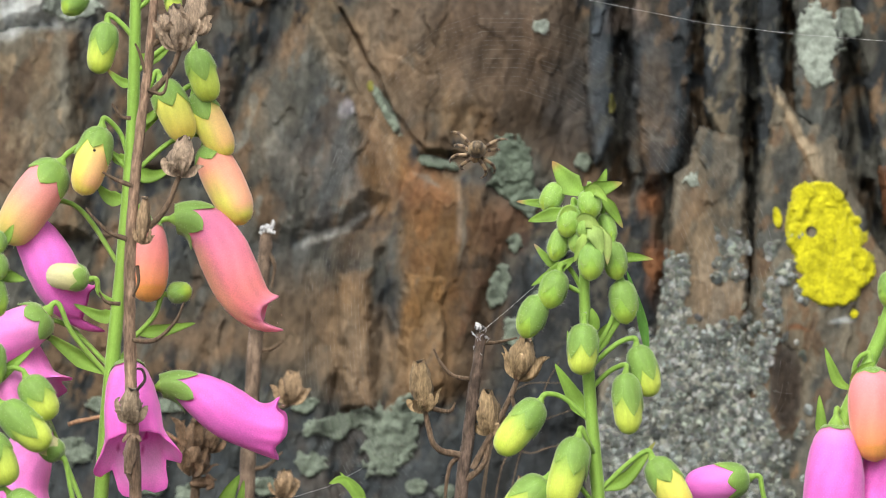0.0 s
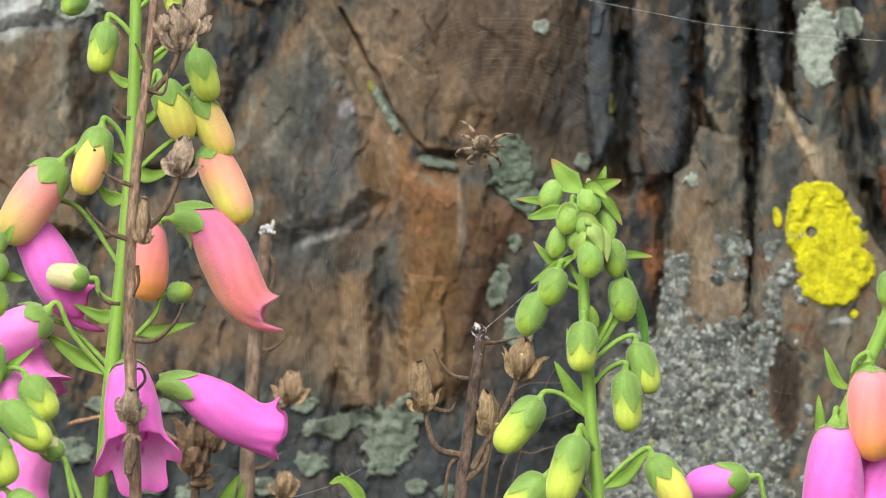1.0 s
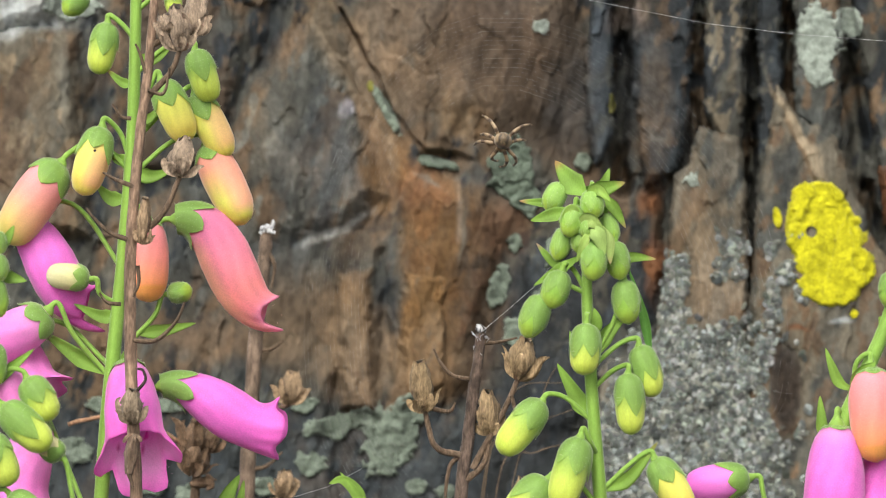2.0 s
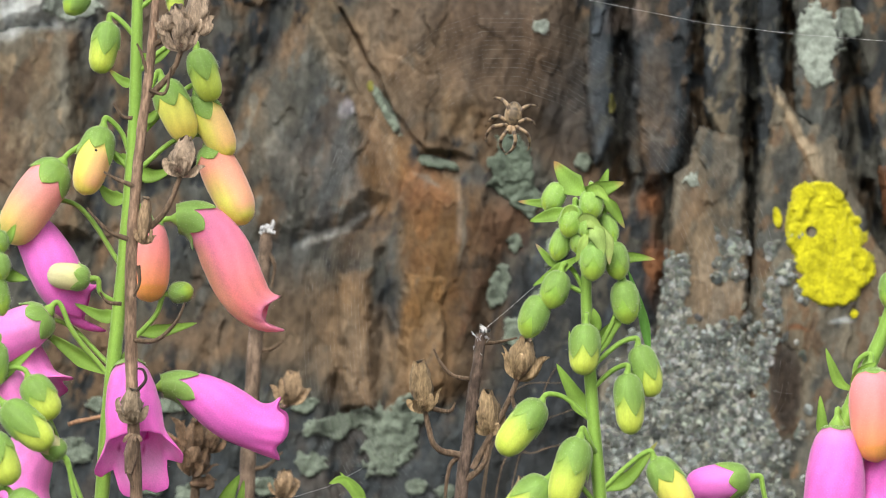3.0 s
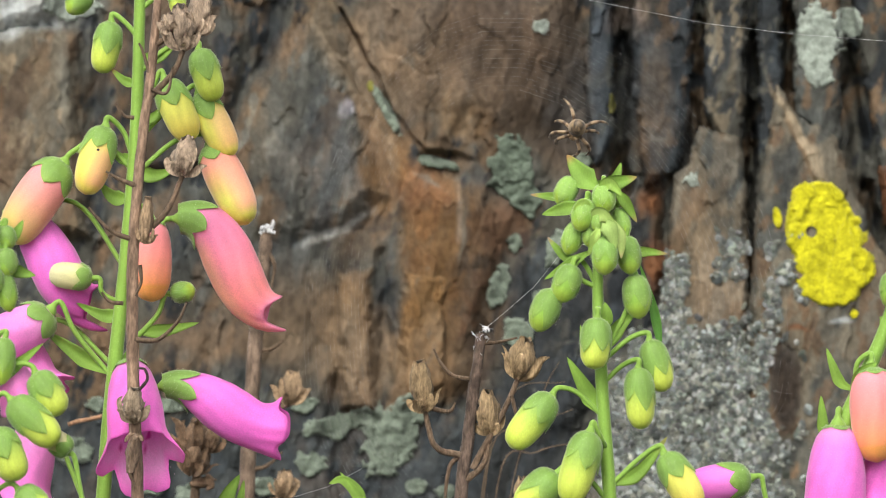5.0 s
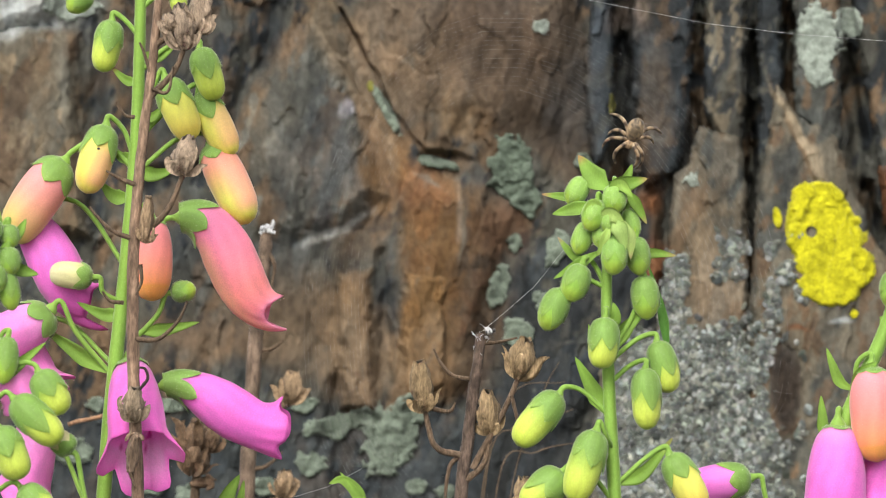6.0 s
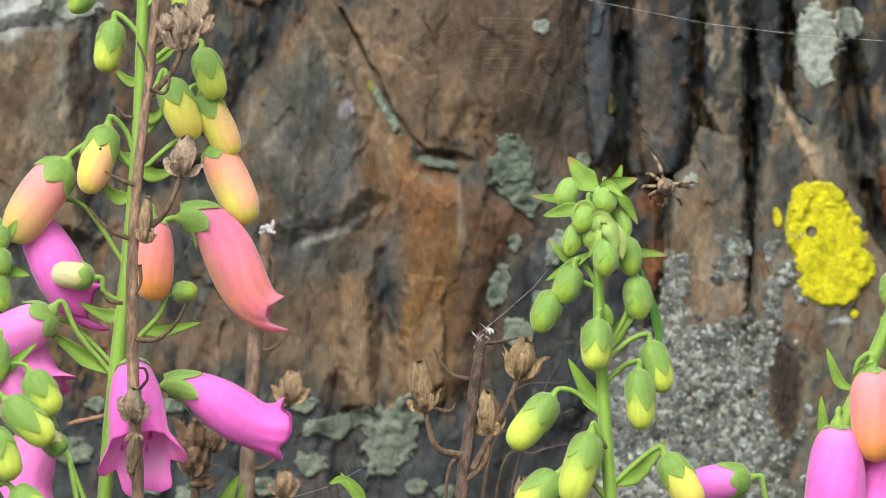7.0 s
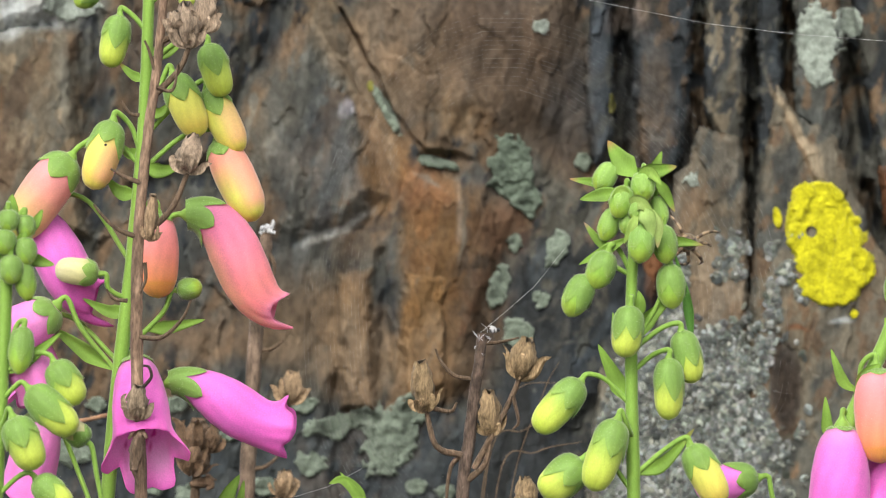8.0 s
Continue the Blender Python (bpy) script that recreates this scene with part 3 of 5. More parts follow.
def crust():
    """Thousands of small grey lobes over the low rock."""
    rng = np.random.default_rng(5)
    V, F, C = [], [], []
    u = rng.uniform(1060, 1480, 16000)
    v = rng.uniform(370, 930, 16000)
    dens = step(v + 120 * (fbm(u / 60, v / 80, 201, 3) - 0.5), 560, 640) * step(1390 - u + 70 * (fbm(u / 40, v / 40, 205, 3) - 0.5), -30, 40)
    dens = dens * step(u - 1110 + 0.35 * (v - 640), -30, 20)
    strip = step(26 - np.abs(u - 1195 + 0.06 * (v - 500)) + 20 * (fbm(u / 20, v / 20, 207) - 0.5), 0, 12) * step(v, 440, 480)
    veil = step(fbm(u / 24, v / 40, 209, 3), 0.55, 0.62) * step(v, 400, 450) * step(1440 - u, 0, 40) * step(u, 1255, 1275)
    pit = np.hypot((u - 1392) / 38, (v - 690) / 85) < 1
    dens = dens * (0.35 + 0.65 * step(fbm(u / 15, v / 18, 231, 3), 0.38, 0.52))
    ok = (rng.uniform(0, 1, u.size) < np.maximum(dens, 0.9 * np.maximum(strip, veil))) & ~pit
    u, v = u[ok], v[ok]
    h = front_height(u, v)
    n = 0
    ring = np.linspace(0, 2 * np.pi, 7)[:-1]
    for a, b, c in zip(u, v, h):
        r = rng.uniform(4.5, 11.0)
        lift, tone = rng.uniform(0.0003, 0.0014), 0.03 + 0.15 * float(fbm(a / 16, b / 16, 221, 3)) + 0.30 * rng.uniform(0, 1) ** 2.6
        tx, tz = rng.normal(0, 0.22, 2)
        turn = rng.uniform(0, 3.14)
        spin, long = rng.uniform(0, 6.28), rng.uniform(0.4, 0.9)
        for q, rr in ((ring + spin, 1.0), (ring + spin, 0.55)):
            eu, ev = r * rr * np.cos(q), r * rr * long * np.sin(q)
            uu, vv = a + eu * math.cos(turn) - ev * math.sin(turn), b + eu * math.sin(turn) + ev * math.cos(turn)
            hh = c + lift + (0 if rr == 1.0 else 0.0005) + 0.0003 * (tx * (uu - a) + tz * (vv - b))
            V.append(sheet_places(uu, vv, ROCK - hh))
        F += [(n + i, n + (i + 1) % 6, n + 6 + (i + 1) % 6, n + 6 + i) for i in range(6)] + [tuple(n + 6 + i for i in range(6))]
        C.append(np.tile(np.array((0.93 + rng.uniform(-0.08, 0.08), 1.0, 0.90 + rng.uniform(-0.1, 0.1))) * tone, (12, 1)))
        n += 12
    ob = part("crust_lichen", np.vstack(V), F, LICHEN, None, "", np.vstack(C), smooth=False)
    return tagged(ob, "grey granular crust lichen covering the lower slate", "lichen", "", "stuff")


crust()

# ---- ground ----
g = np.linspace(-1, 1, 60)
gx, gy = np.meshgrid(np.sign(g) * np.abs(g) ** 3 * 400, np.sign(g) * np.abs(g) ** 3 * 400)
gz = 0.02 * (fbm(gx * 2, gy * 2, 300, 3) - 0.5) - 0.012
ground = part("ground", np.stack([gx, gy, gz], axis=-1).reshape(-1, 3), grid_faces(60, 60, False), SOIL, None, "",
              np.array((0.06, 0.05, 0.035)) * (0.7 + 0.6 * fbm(gx, gy, 310)).reshape(-1, 1))
tagged(ground, "dark bare soil below the rock", "ground", "", "structure")


# ---- foxgloves ----
LEAF, STEM, SEPAL = (0.21, 0.36, 0.055), (0.215, 0.37, 0.06), (0.165, 0.285, 0.058)
LEMON = (0.74, 0.73, 0.14)
MAGENTA, CREAM = (0.93, 0.26, 0.76), (0.66, 0.62, 0.30)
HUES = {
    "green": [(0, SEPAL), (0.6, (0.24, 0.42, 0.06)), (1, (0.42, 0.56, 0.06))],
    "lime": [(0, SEPAL), (0.35, (0.25, 0.39, 0.07)), (0.6, (0.47, 0.58, 0.09)), (0.8, (0.52, 0.62, 0.09)), (1, (0.45, 0.58, 0.06))],
    "yellow": [(0, LEMON), (0.5, LEMON), (0.85, (0.78, 0.62, 0.12)), (1, (0.72, 0.66, 0.08))],
    "peach": [(0, (0.82, 0.28, 0.28)), (0.3, (0.80, 0.36, 0.23)), (0.7, LEMON), (1, (0.66, 0.62, 0.08))],
    "coral": [(0, (0.88, 0.28, 0.34)), (0.5, (0.88, 0.29, 0.24)), (0.8, (0.88, 0.33, 0.14)), (1, (0.84, 0.42, 0.07))],
    "blushing": [(0, (0.82, 0.27, 0.36)), (0.45, (0.80, 0.34, 0.27)), (0.8, (0.66, 0.50, 0.14)), (1, (0.50, 0.53, 0.08))],
    "pink": [(0, (0.90, 0.29, 0.54)), (0.3, (0.94, 0.31, 0.50)), (0.75, (0.94, 0.33, 0.32)), (0.92, (0.94, 0.32, 0.36)), (1, (0.93, 0.34, 0.52))],
    "magenta": [(0, (0.90, 0.38, 0.74)), (0.25, MAGENTA), (0.8, (0.91, 0.21, 0.70)), (1, (0.90, 0.19, 0.66))],
    "rose": [(0, (0.91, 0.42, 0.74)), (0.5, (0.91, 0.31, 0.70)), (1, (0.90, 0.25, 0.68))],
    "cream": [(0, SEPAL), (0.4, CREAM), (1, (0.62, 0.58, 0.34))],
}
CLOSED = [(0, 0.22), (0.03, 0.48), (0.08, 0.70), (0.16, 0.86), (0.28, 0.96), (0.42, 1.0), (0.6, 0.98), (0.75, 0.92), (0.86, 0.81), (0.93, 0.65), (0.975, 0.42), (1, 0.06)]
OVAL = [(0, 0.20), (0.04, 0.50), (0.12, 0.76), (0.28, 0.95), (0.5, 1.0), (0.7, 0.94), (0.85, 0.74), (0.95, 0.44), (1, 0.06)]
OPEN = [(0, 0.30), (0.04, 0.50), (0.10, 0.66), (0.2, 0.80), (0.4, 0.92), (0.62, 0.98), (0.82, 1.0), (0.92, 1.05), (1, 1.12)]
TUBE = [(0, 0.50), (0.1, 0.68), (0.25, 0.86), (0.45, 1.0), (0.62, 1.0), (0.8, 0.90), (0.92, 0.74), (1, 0.64)]
DOME = [(0, 0.30), (0.05, 0.52), (0.14, 0.70), (0.3, 0.84), (0.55, 0.96), (0.8, 1.0), (1, 1.04)]
HORN = [(0, 0.40), (0.08, 0.50), (0.2, 0.62), (0.35, 0.83), (0.5, 0.97), (0.65, 1.0), (0.8, 0.93), (0.92, 0.92), (1, 0.98)]


class Plant:
    """A foxglove or dry stalk drawn on one upright sheet."""

    def __init__(self, name, plane, foot, label, category, group=""):
        self.y, self.s = plane, SPREAD * plane
        base = at(foot, 441, plane)
        base[2] = 0
        self.ob = thing(name, base, label, category, group)

    def pt(self, u, v, toward=0.0):
        p = at(u, v, self.y)
        p[1] -= toward * self.s
        return p

    def line(self, pts, n=8):
        return curve([self.pt(*p) for p in pts], n)

    def stem(self, pts, r0, r1, tone=STEM, name="stem", material=None, knobbly=0.05, toward=0):
        path = self.line(pts, 10)
        foot = np.array((path[-1][0], self.y, -0.03))
        path = np.vstack([path, np.linspace(path[-1], foot, 8)[1:]])
        n = len(path)
        k = np.linspace(0, 1, n)
        V, F = sweep(path, (r0 + (r1 - r0) * np.minimum(1, k * 1.6)) * self.s, 14, knobbly, 5)
        c = np.array(tone) * (0.82 + 0.36 * fbm(np.arange(len(V)) % 14 / 2.5, np.arange(len(V)) // 14 / 6.0, 8, 3))[:, None]
        if material is DRY:
            flake = fbm(np.arange(len(V)) % 14 / 3.0, np.arange(len(V)) // 14 / 3.0, 21, 3)
            c = c * (0.7 + 0.5 * step(flake, 0.3, 0.6))[:, None] * (1 + 0.55 * step(flake, 0.58, 0.66))[:, None]
        if material is None:
            c = c * (1 + 0.10 * np.cos(np.arange(len(V)) % 14 / 14 * 2 * np.pi * 4))[:, None]
            near = len(V) - 14 * 9
            hv, hf = hairs(V[:near], np.repeat(path, 14, axis=0)[:near], 6000, 0.0006, 77, 0.00002, 14)
            V, F, c = joined([(V, F, c), (hv, hf, (0.42, 0.54, 0.26))])
        return part(name, V, F, material or FLESHY, self.ob, "", c)

    def stalk(self, pts, r, tone=STEM, parent=None, name="pedicel", material=None, r_end=None):
        path = self.line(pts, 7)
        k = np.linspace(0, 1, len(path))
        V, F = sweep(path, (r + ((r_end or r) - r) * k) * self.s, 8, 0.08, len(pts))
        c = np.array(tone) * (0.85 + 0.3 * hash2(np.arange(len(V)) // 8, 0 * np.arange(len(V)), 3))[:, None]
        return part(name, V, F, material or FLESHY, parent or self.ob, "", c)

    def bract(self, pts, width, tone=LEAF, parent=None, name="bract", fold=0.35, material=None, shape=0.38, tip_tone=None):
        path = self.line(pts, 9)
        k = np.linspace(0, 1, len(path))
        w = width * self.s * np.minimum((k / shape + 0.25) / 1.25, 1) * np.clip((1 - k) / (1 - shape), 0, 1) ** 0.7 + 0.0001
        V, F = blade(path, np.minimum(w, width * self.s), fold, 0.0005)
        kk = np.tile(np.repeat(k, 7), 2)
        cross = np.tile(np.abs(np.linspace(-1, 1, 7)), 2 * len(path))
        c = np.array(tone) * (1.12 - 0.2 * cross + 0.12 * np.sin(kk * 9))[:, None]
        if tip_tone:
            c = c * (1 - step(kk, 0.75, 1)[:, None]) + np.array(tip_tone) * step(kk, 0.75, 1)[:, None]
        return part(name, V, F, material or GREEN, parent or self.ob, "", c)

    def bloom(self, base, tip, width, hue, calyx=0.3, attach=None, mid=None, opened=False, bend=0.0, lip=None, lip_len=0.25,
              label="", flare=1.0, blush=0.0, sepal_tone=SEPAL, pedicel=5.0, seed=1, split=1.0, tilt=0.0, form=None, frill=0.26, pale=0.0, narrow=3, sway=None, lobes=None):
        base, tip = self.pt(*base), self.pt(*tip)
        axis = tip - base
        length = np.linalg.norm(axis)
        side = np.cross(axis / length, np.array((0.0, 1.0, 0.0)))
        ctrl = (base + tip) / 2 + side * bend * self.s
        prof = form or (OPEN if opened else OVAL if hue == "green" else CLOSED)
        n, seg = (32, 56) if opened else (28, 28)
        t = np.linspace(0, 1, n)
        if not opened:
            t = 0.5 - 0.5 * np.cos(np.pi * t)
        path = ((1 - t) ** 2)[:, None] * base + (2 * t * (1 - t))[:, None] * ctrl + (t ** 2)[:, None] * tip
        if sway:
            c1, c2 = self.pt(*sway[0]), self.pt(*sway[1])
            path = ((1 - t) ** 3)[:, None] * base + (3 * t * (1 - t) ** 2)[:, None] * c1 + (3 * t ** 2 * (1 - t))[:, None] * c2 + (t ** 3)[:, None] * tip
        tg, a, b = frames(path)
        phi = np.linspace(0, 2 * np.pi, seg, endpoint=False)
        R = width / 2 * self.s * (1 if opened else 0.93)
        r = R * np.interp(t, [q[0] for q in prof], [q[1] for q in prof])
        r = r[:, None] * np.ones(seg)
        # uneven tissue: slight ribs and a fuller belly
        r = r * (1 + 0.015 * np.cos(5 * phi + seed)[None] * step(t, 0.2, 0.6)[:, None] + 0.02 * (fbm(np.cos(phi)[None] * 1.5 + t[:, None] * 3, np.sin(phi)[None] * 1.5, seed, 2) - 0.5))
        shift = np.zeros((n, seg))
        if opened:
            if lobes:
                edge, out, spread = step(t, 0.80, 1.0)[:, None], np.zeros(seg), np.zeros(seg)
                for where, reach, wide, flared in lobes:
                    g = np.exp(-((np.mod(phi - where + np.pi, 2 * np.pi) - np.pi) / wide) ** 4)
                    out, spread = out + reach * g, spread + flared * g
                shift = edge * R * out[None]
                r = r * (1 + edge ** 1.5 * spread[None]) * (1 + 0.02 * edge * np.cos(13 * phi + seed)[None])
            lobe = np.abs(np.cos(2.5 * (phi - (lip if lip is not None else 0)))) ** 0.7
            rim = step(t, 0.86, 1.0)[:, None]
            if not lobes:
                r = r * (1 + flare * 0.16 * rim * lobe[None])
                shift = rim * R * (frill * lobe - 0.12)[None]
            if lip is not None and not lobes:
                low = np.clip(np.cos(phi - radians(0) - lip), 0, 1) ** narrow
                shift = shift + step(t, 0.8, 1.0)[:, None] * R * 2 * lip_len * low[None]
                r = r * (1 + 0.22 * flare * step(t, 0.85, 1)[:, None] * low[None])
        else:
            # the closed mouth: overlapping lobes pressed flat, with a crease above them
            r = r * (1 - 0.03 * np.exp(-((t - 0.87) / 0.02) ** 2)[:, None] * step(np.sin(phi), -0.4, 0.3)[None])
            r = r * (1 - 0.03 * step(t, 0.8, 0.9)[:, None] * (1 + np.cos(2 * phi + seed))[None])
        V = path[:, None] + r[..., None] * (np.cos(phi)[None, :, None] * a[:, None] + np.sin(phi)[None, :, None] * b[:, None]) + shift[..., None] * tg[:, None]
        tt = np.repeat(t, seg)
        pp = np.tile(phi, n)
        C = blend(HUES[hue], tt)
        C = C * (1 + 0.05 * np.cos(11 * pp + 2 * np.sin(6 * tt)) * step(tt, 0.1, 0.4) + 0.10 * (fbm(pp * 3, tt * 5, seed, 3) - 0.5))[:, None]
        if blush:
            gsh = blush * step(np.cos(pp - 0.5), 0.0, 0.9) * step(tt, 0.15, 0.45) * (1 - step(tt, 0.8, 0.95))
            C = C * (1 - gsh[:, None]) + np.array((0.90, 0.36, 0.28)) * gsh[:, None]
        if pale:
            gsh = pale * step(-np.cos(pp), 0.2, 1.0) * step(tt, 0.1, 0.4) * (1 - step(tt, 0.85, 1.0))
            C = C * (1 - gsh[:, None]) + np.array((0.90, 0.55, 0.30)) * gsh[:, None]
        if hue == "coral" and not opened:
            seam = step(tt, 0.80, 0.83) * (1 - step(tt, 0.86, 0.90))
            C = C * (1 - 0.55 * seam[:, None]) + np.array((0.78, 0.36, 0.05)) * 0.55 * seam[:, None]
        rows, F = n, []
        V = V.reshape(-1, 3)
        if opened:
            m = 16
            ti = np.linspace(1.0, 0.25, m)
            take = np.clip(np.interp(ti, t, np.arange(n)), 0, n - 1)
            lo = np.floor(take).astype(int)
            inner = V.reshape(n, seg, 3)[lo]
            axis_pts = path[lo]
            inner = axis_pts[:, None] + (inner - axis_pts[:, None]) * np.where(np.arange(m) == 0, 0.985, 0.95)[:, None, None]
            V = np.vstack([V, inner.reshape(-1, 3)])
            ci = blend(HUES[hue], np.repeat(ti, seg)) 
            deep = step(1 - np.repeat(ti, seg), 0.0, 0.14)[:, None]
            ci = ci * (0.97 - 0.45 * deep) + np.array((0.48, 0.56, 0.54)) * deep
            pi = np.tile(phi, m)
            ki = np.repeat(np.arange(m), seg)
            spots = (hash2(np.floor(pi * 9), np.floor(ki * 1.0), 5) > 0.93) & (ki > 2) & (np.cos(pi - (lip if lip is not None else 0)) > 0.5)
            ci[spots] = (0.55, 0.10, 0.36)
            C = np.vstack([C, ci])
            rows = n + m
        F = grid_faces(rows, seg)
        F.append(tuple(range(seg)))
        F.append(tuple((rows - 1) * seg + i for i in range(seg))[::-1])
        hv, hf = hairs(V[:n * seg], np.repeat(path, seg, axis=0), 1000, 0.0006, seed + 7, 0.000022, seg)
        V, F, C = joined([(V, F, C), (hv, hf, np.array((0.25, 0.28, 0.22)) + 0.7 * C[n * seg // 2])])
        ob = part("flower" if opened else "flower_bud", V, F, PETAL if opened else FLESHY if hue in ("green", "lime") else FIRM, self.ob, label, C)
        # five sepals pressed to the base
        pieces = []
        ns, nw = 15, 9
        for k in range(5):
            p0 = k * 2 * np.pi / 5 + seed * 1.3 + tilt
            reach = calyx * (0.72 + 0.46 * float(hash2(k, seed, 2)))
            s = np.linspace(0, 1, ns) ** 1.4
            half = 0.72 * (np.clip(1 - s ** 2.2, 0, 1) ** 0.8 if opened else np.clip((1 - s) / 0.5, 0, 1) ** 0.75) * split + 0.02
            w = np.linspace(-1, 1, nw)
            st = np.clip(s * reach, 0, 0.98)
            rr = R * np.interp(st, [q[0] for q in prof], [q[1] for q in prof]) * 1.03 + R * 0.02 + (0.00025 if opened else 0)
            if opened and calyx > 0.1:
                rr = np.maximum(rr, R * 0.5 * np.minimum(1, 0.5 + 3 * s))
            centre = np.stack([np.interp(st, t, path[:, q]) for q in range(3)], -1)
            ca, cb = (np.stack([np.interp(st, t, fr[:, q]) for q in range(3)], -1) for fr in (a, b))
            ph = p0 + half[:, None] * w[None]
            rad = rr[:, None] * (1.02 - 0.035 * w[None] ** 2 + 0.015 * np.cos(w[None] * 9) * (1 - s[:, None]) + 0.03 * s[:, None] ** 3)
            Q = centre[:, None] + rad[..., None] * (np.cos(ph)[..., None] * ca[:, None] + np.sin(ph)[..., None] * cb[:, None])
            tone = np.array(sepal_tone) * (0.92 + 0.07 * np.cos(w * 9)[None] + 0.16 * np.abs(w)[None] ** 2 + 0.16 * s[:, None]).reshape(-1, 1)
            if not opened:
                tip_blend = np.repeat(0.5 * step(s, 0.5, 1.0), nw)[:, None]
                tone = tone * (1 - tip_blend) + np.array((0.29, 0.42, 0.075)) * tip_blend
            pieces.append((Q.reshape(-1, 3), grid_faces(ns, nw, False), tone))
        allv, allf, allc = joined(pieces)
        pole = np.clip(((allv - base) @ axis) / length ** 2, 0, 1)
        mid_line = np.stack([np.interp(pole, t, path[:, q]) for q in range(3)], -1)
        hv, hf = hairs(allv, mid_line, 900, 0.0007, seed)
        allv, allf, allc = joined([(allv, allf, allc), (hv, hf, (0.5, 0.58, 0.36))])
        part("calyx", allv, allf, FLESHY, ob, "green sepals", allc)
        if attach is not None:
            pts = [attach] + ([mid] if mid else []) 
            way = (path[1] - path[0]) / np.linalg.norm(path[1] - path[0])
            line = curve([self.pt(*p) for p in pts] + [base - way * R * 0.55, base + way * R * 0.12], 8)
            kk = np.linspace(0, 1, len(line))
            swell = R * 0.30 * step(kk, 0.72, 0.98)
            V3, F3 = sweep(line, np.maximum(pedicel * (0.9 + 0.2 * kk ** 3) * self.s, swell), 12, 0.05, seed)
            part("pedicel", V3, F3, FLESHY, ob, "", np.array(STEM) * (0.85 + 0.25 * hash2(np.arange(len(V3)), 0, 1))[:, None])
        return ob


FOX = "foxgloves before the rock"
# tall flowering spike with pink and magenta bells
A = Plant("foxglove", 1.34, 120, "flowering foxglove spike with pink, coral and magenta bells", "flower", FOX)
A.stem([(241, -90), (239, 60), (233, 250), (216, 470), (199, 640), (180, 860), (160, 1200)], 9.5, 13)
A.bloom((152, -14), (112, 24), 44, "green", 0.75, (236, -60), (190, -40), seed=1)
A.bloom((190, 40), (172, 131), 54, "lime", 0.6, (238, 70), (215, 42), seed=2)
A.bloom((305, -20), (308, 26), 34, "lime", 0.6, (240, 20), (275, -10), seed=3)
A.bloom((344, 88), (374, 180), 56, "lime", 0.58, (240, 130), (290, 85), seed=4)
A.bloom((284, 142), (332, 251), 66, "yellow", 0.50, (236, 215), (262, 160), seed=5)
A.bloom((342, 165, -25), (402, 279, -15), 64, "yellow", 0.42, (236, 250, -10), (300, 180, -20), blush=0.5, seed=6)
A.bloom((362, 255, -30), (432, 397, -10), 78, "peach", 0.22, (232, 310, -10), (300, 250, -30), blush=0.8, seed=7)
A.bloom((182, 226, 15), (147, 346, 25), 66, "yellow", 0.45, (228, 280), (212, 235), blush=0.6, seed=8)
A.bloom((108, 288), (12, 432), 90, "blushing", 0.28, (226, 300), (170, 250), blush=0.3, seed=9, bend=-8)
A.bloom((312, 388), (470, 548), 94, "pink", 0.27, (216, 470, -5), (272, 415), opened=True, sway=[(408, 374), (402, 540)], lip=3.14, seed=10, form=TUBE, pale=0.8,
        lobes=[(3.14, 0.80, 0.55, 0.0), (0.0, 0.40, 1.0, -0.05), (1.75, -0.12, 0.4, 0)], label="coral pink bell opening at the lip")
A.bloom((258, 388, -10), (264, 535, 10), 82, "coral", 0.14, (222, 440, -10), (240, 372, -20), seed=11)
A.bloom((286, 684), (484, 760), 92, "magenta", 0.29, (190, 760, -30), (240, 690, -30), opened=True, sway=[(352, 668), (410, 762)], lip=3.3, seed=12, form=HORN,
        lobes=[(0.0, 0.22, 0.5, 0.26), (1.45, 0.50, 0.75, 0.05), (4.85, 0.50, 0.75, 0.05), (3.14, 0.22, 0.6, 0.20)], label="bright magenta bell with a flared mouth")
A.bloom((226, 646, 0), (250, 782, 108), 102, "magenta", 0.12, (192, 700, 0), (205, 655), opened=True, lip=4.71, seed=13, form=DOME,
        lobes=[(6.0, 0.62, 0.34, 0.50), (3.42, 0.62, 0.34, 0.50), (5.12, 1.12, 0.42, 0.40), (4.30, 1.12, 0.42, 0.40), (1.57, 0.16, 0.9, 0.0)],
        label="bright magenta bell facing out with a spotted throat")
A.bloom((22, 388, -40), (146, 543, -40), 92, "magenta", 0.2, (214, 480, -40), (120, 360, -60), opened=True, sway=[(82, 420, -40), (92, 532, -40)], lip=3.0, seed=14, form=TUBE,
        lobes=[(3.14, 1.0, 0.45, 0.15), (0.0, 0.30, 0.4, 0.5), (1.5, 0.05, 0.5, 0)])
A.bloom((160, 494, 20), (84, 486, 20), 52, "cream", 0.42, (212, 540), (178, 520, 15), seed=15)
A.bloom((296, 522), (340, 513), 40, "green", 0.8, (225, 610), (272, 560), seed=16)
A.bloom((86, 552, 20), (-12, 610, 20), 88, "rose", 0.3, (186, 660), (130, 590, 15), opened=True, bend=10, lip=1.0, lip_len=0.1, seed=17)
A.bloom((14, 596, -40), (58, 690, -10), 90, "rose", 0.15, (186, 645, -30), (100, 572, -60), opened=True, lip=1.4, seed=18,
        lobes=[(0.2, 0.3, 0.5, 0.4), (1.45, 0.35, 0.5, 0.4), (2.7, 0.3, 0.5, 0.4), (3.95, 0.3, 0.5, 0.4), (5.2, 0.3, 0.5, 0.4)])
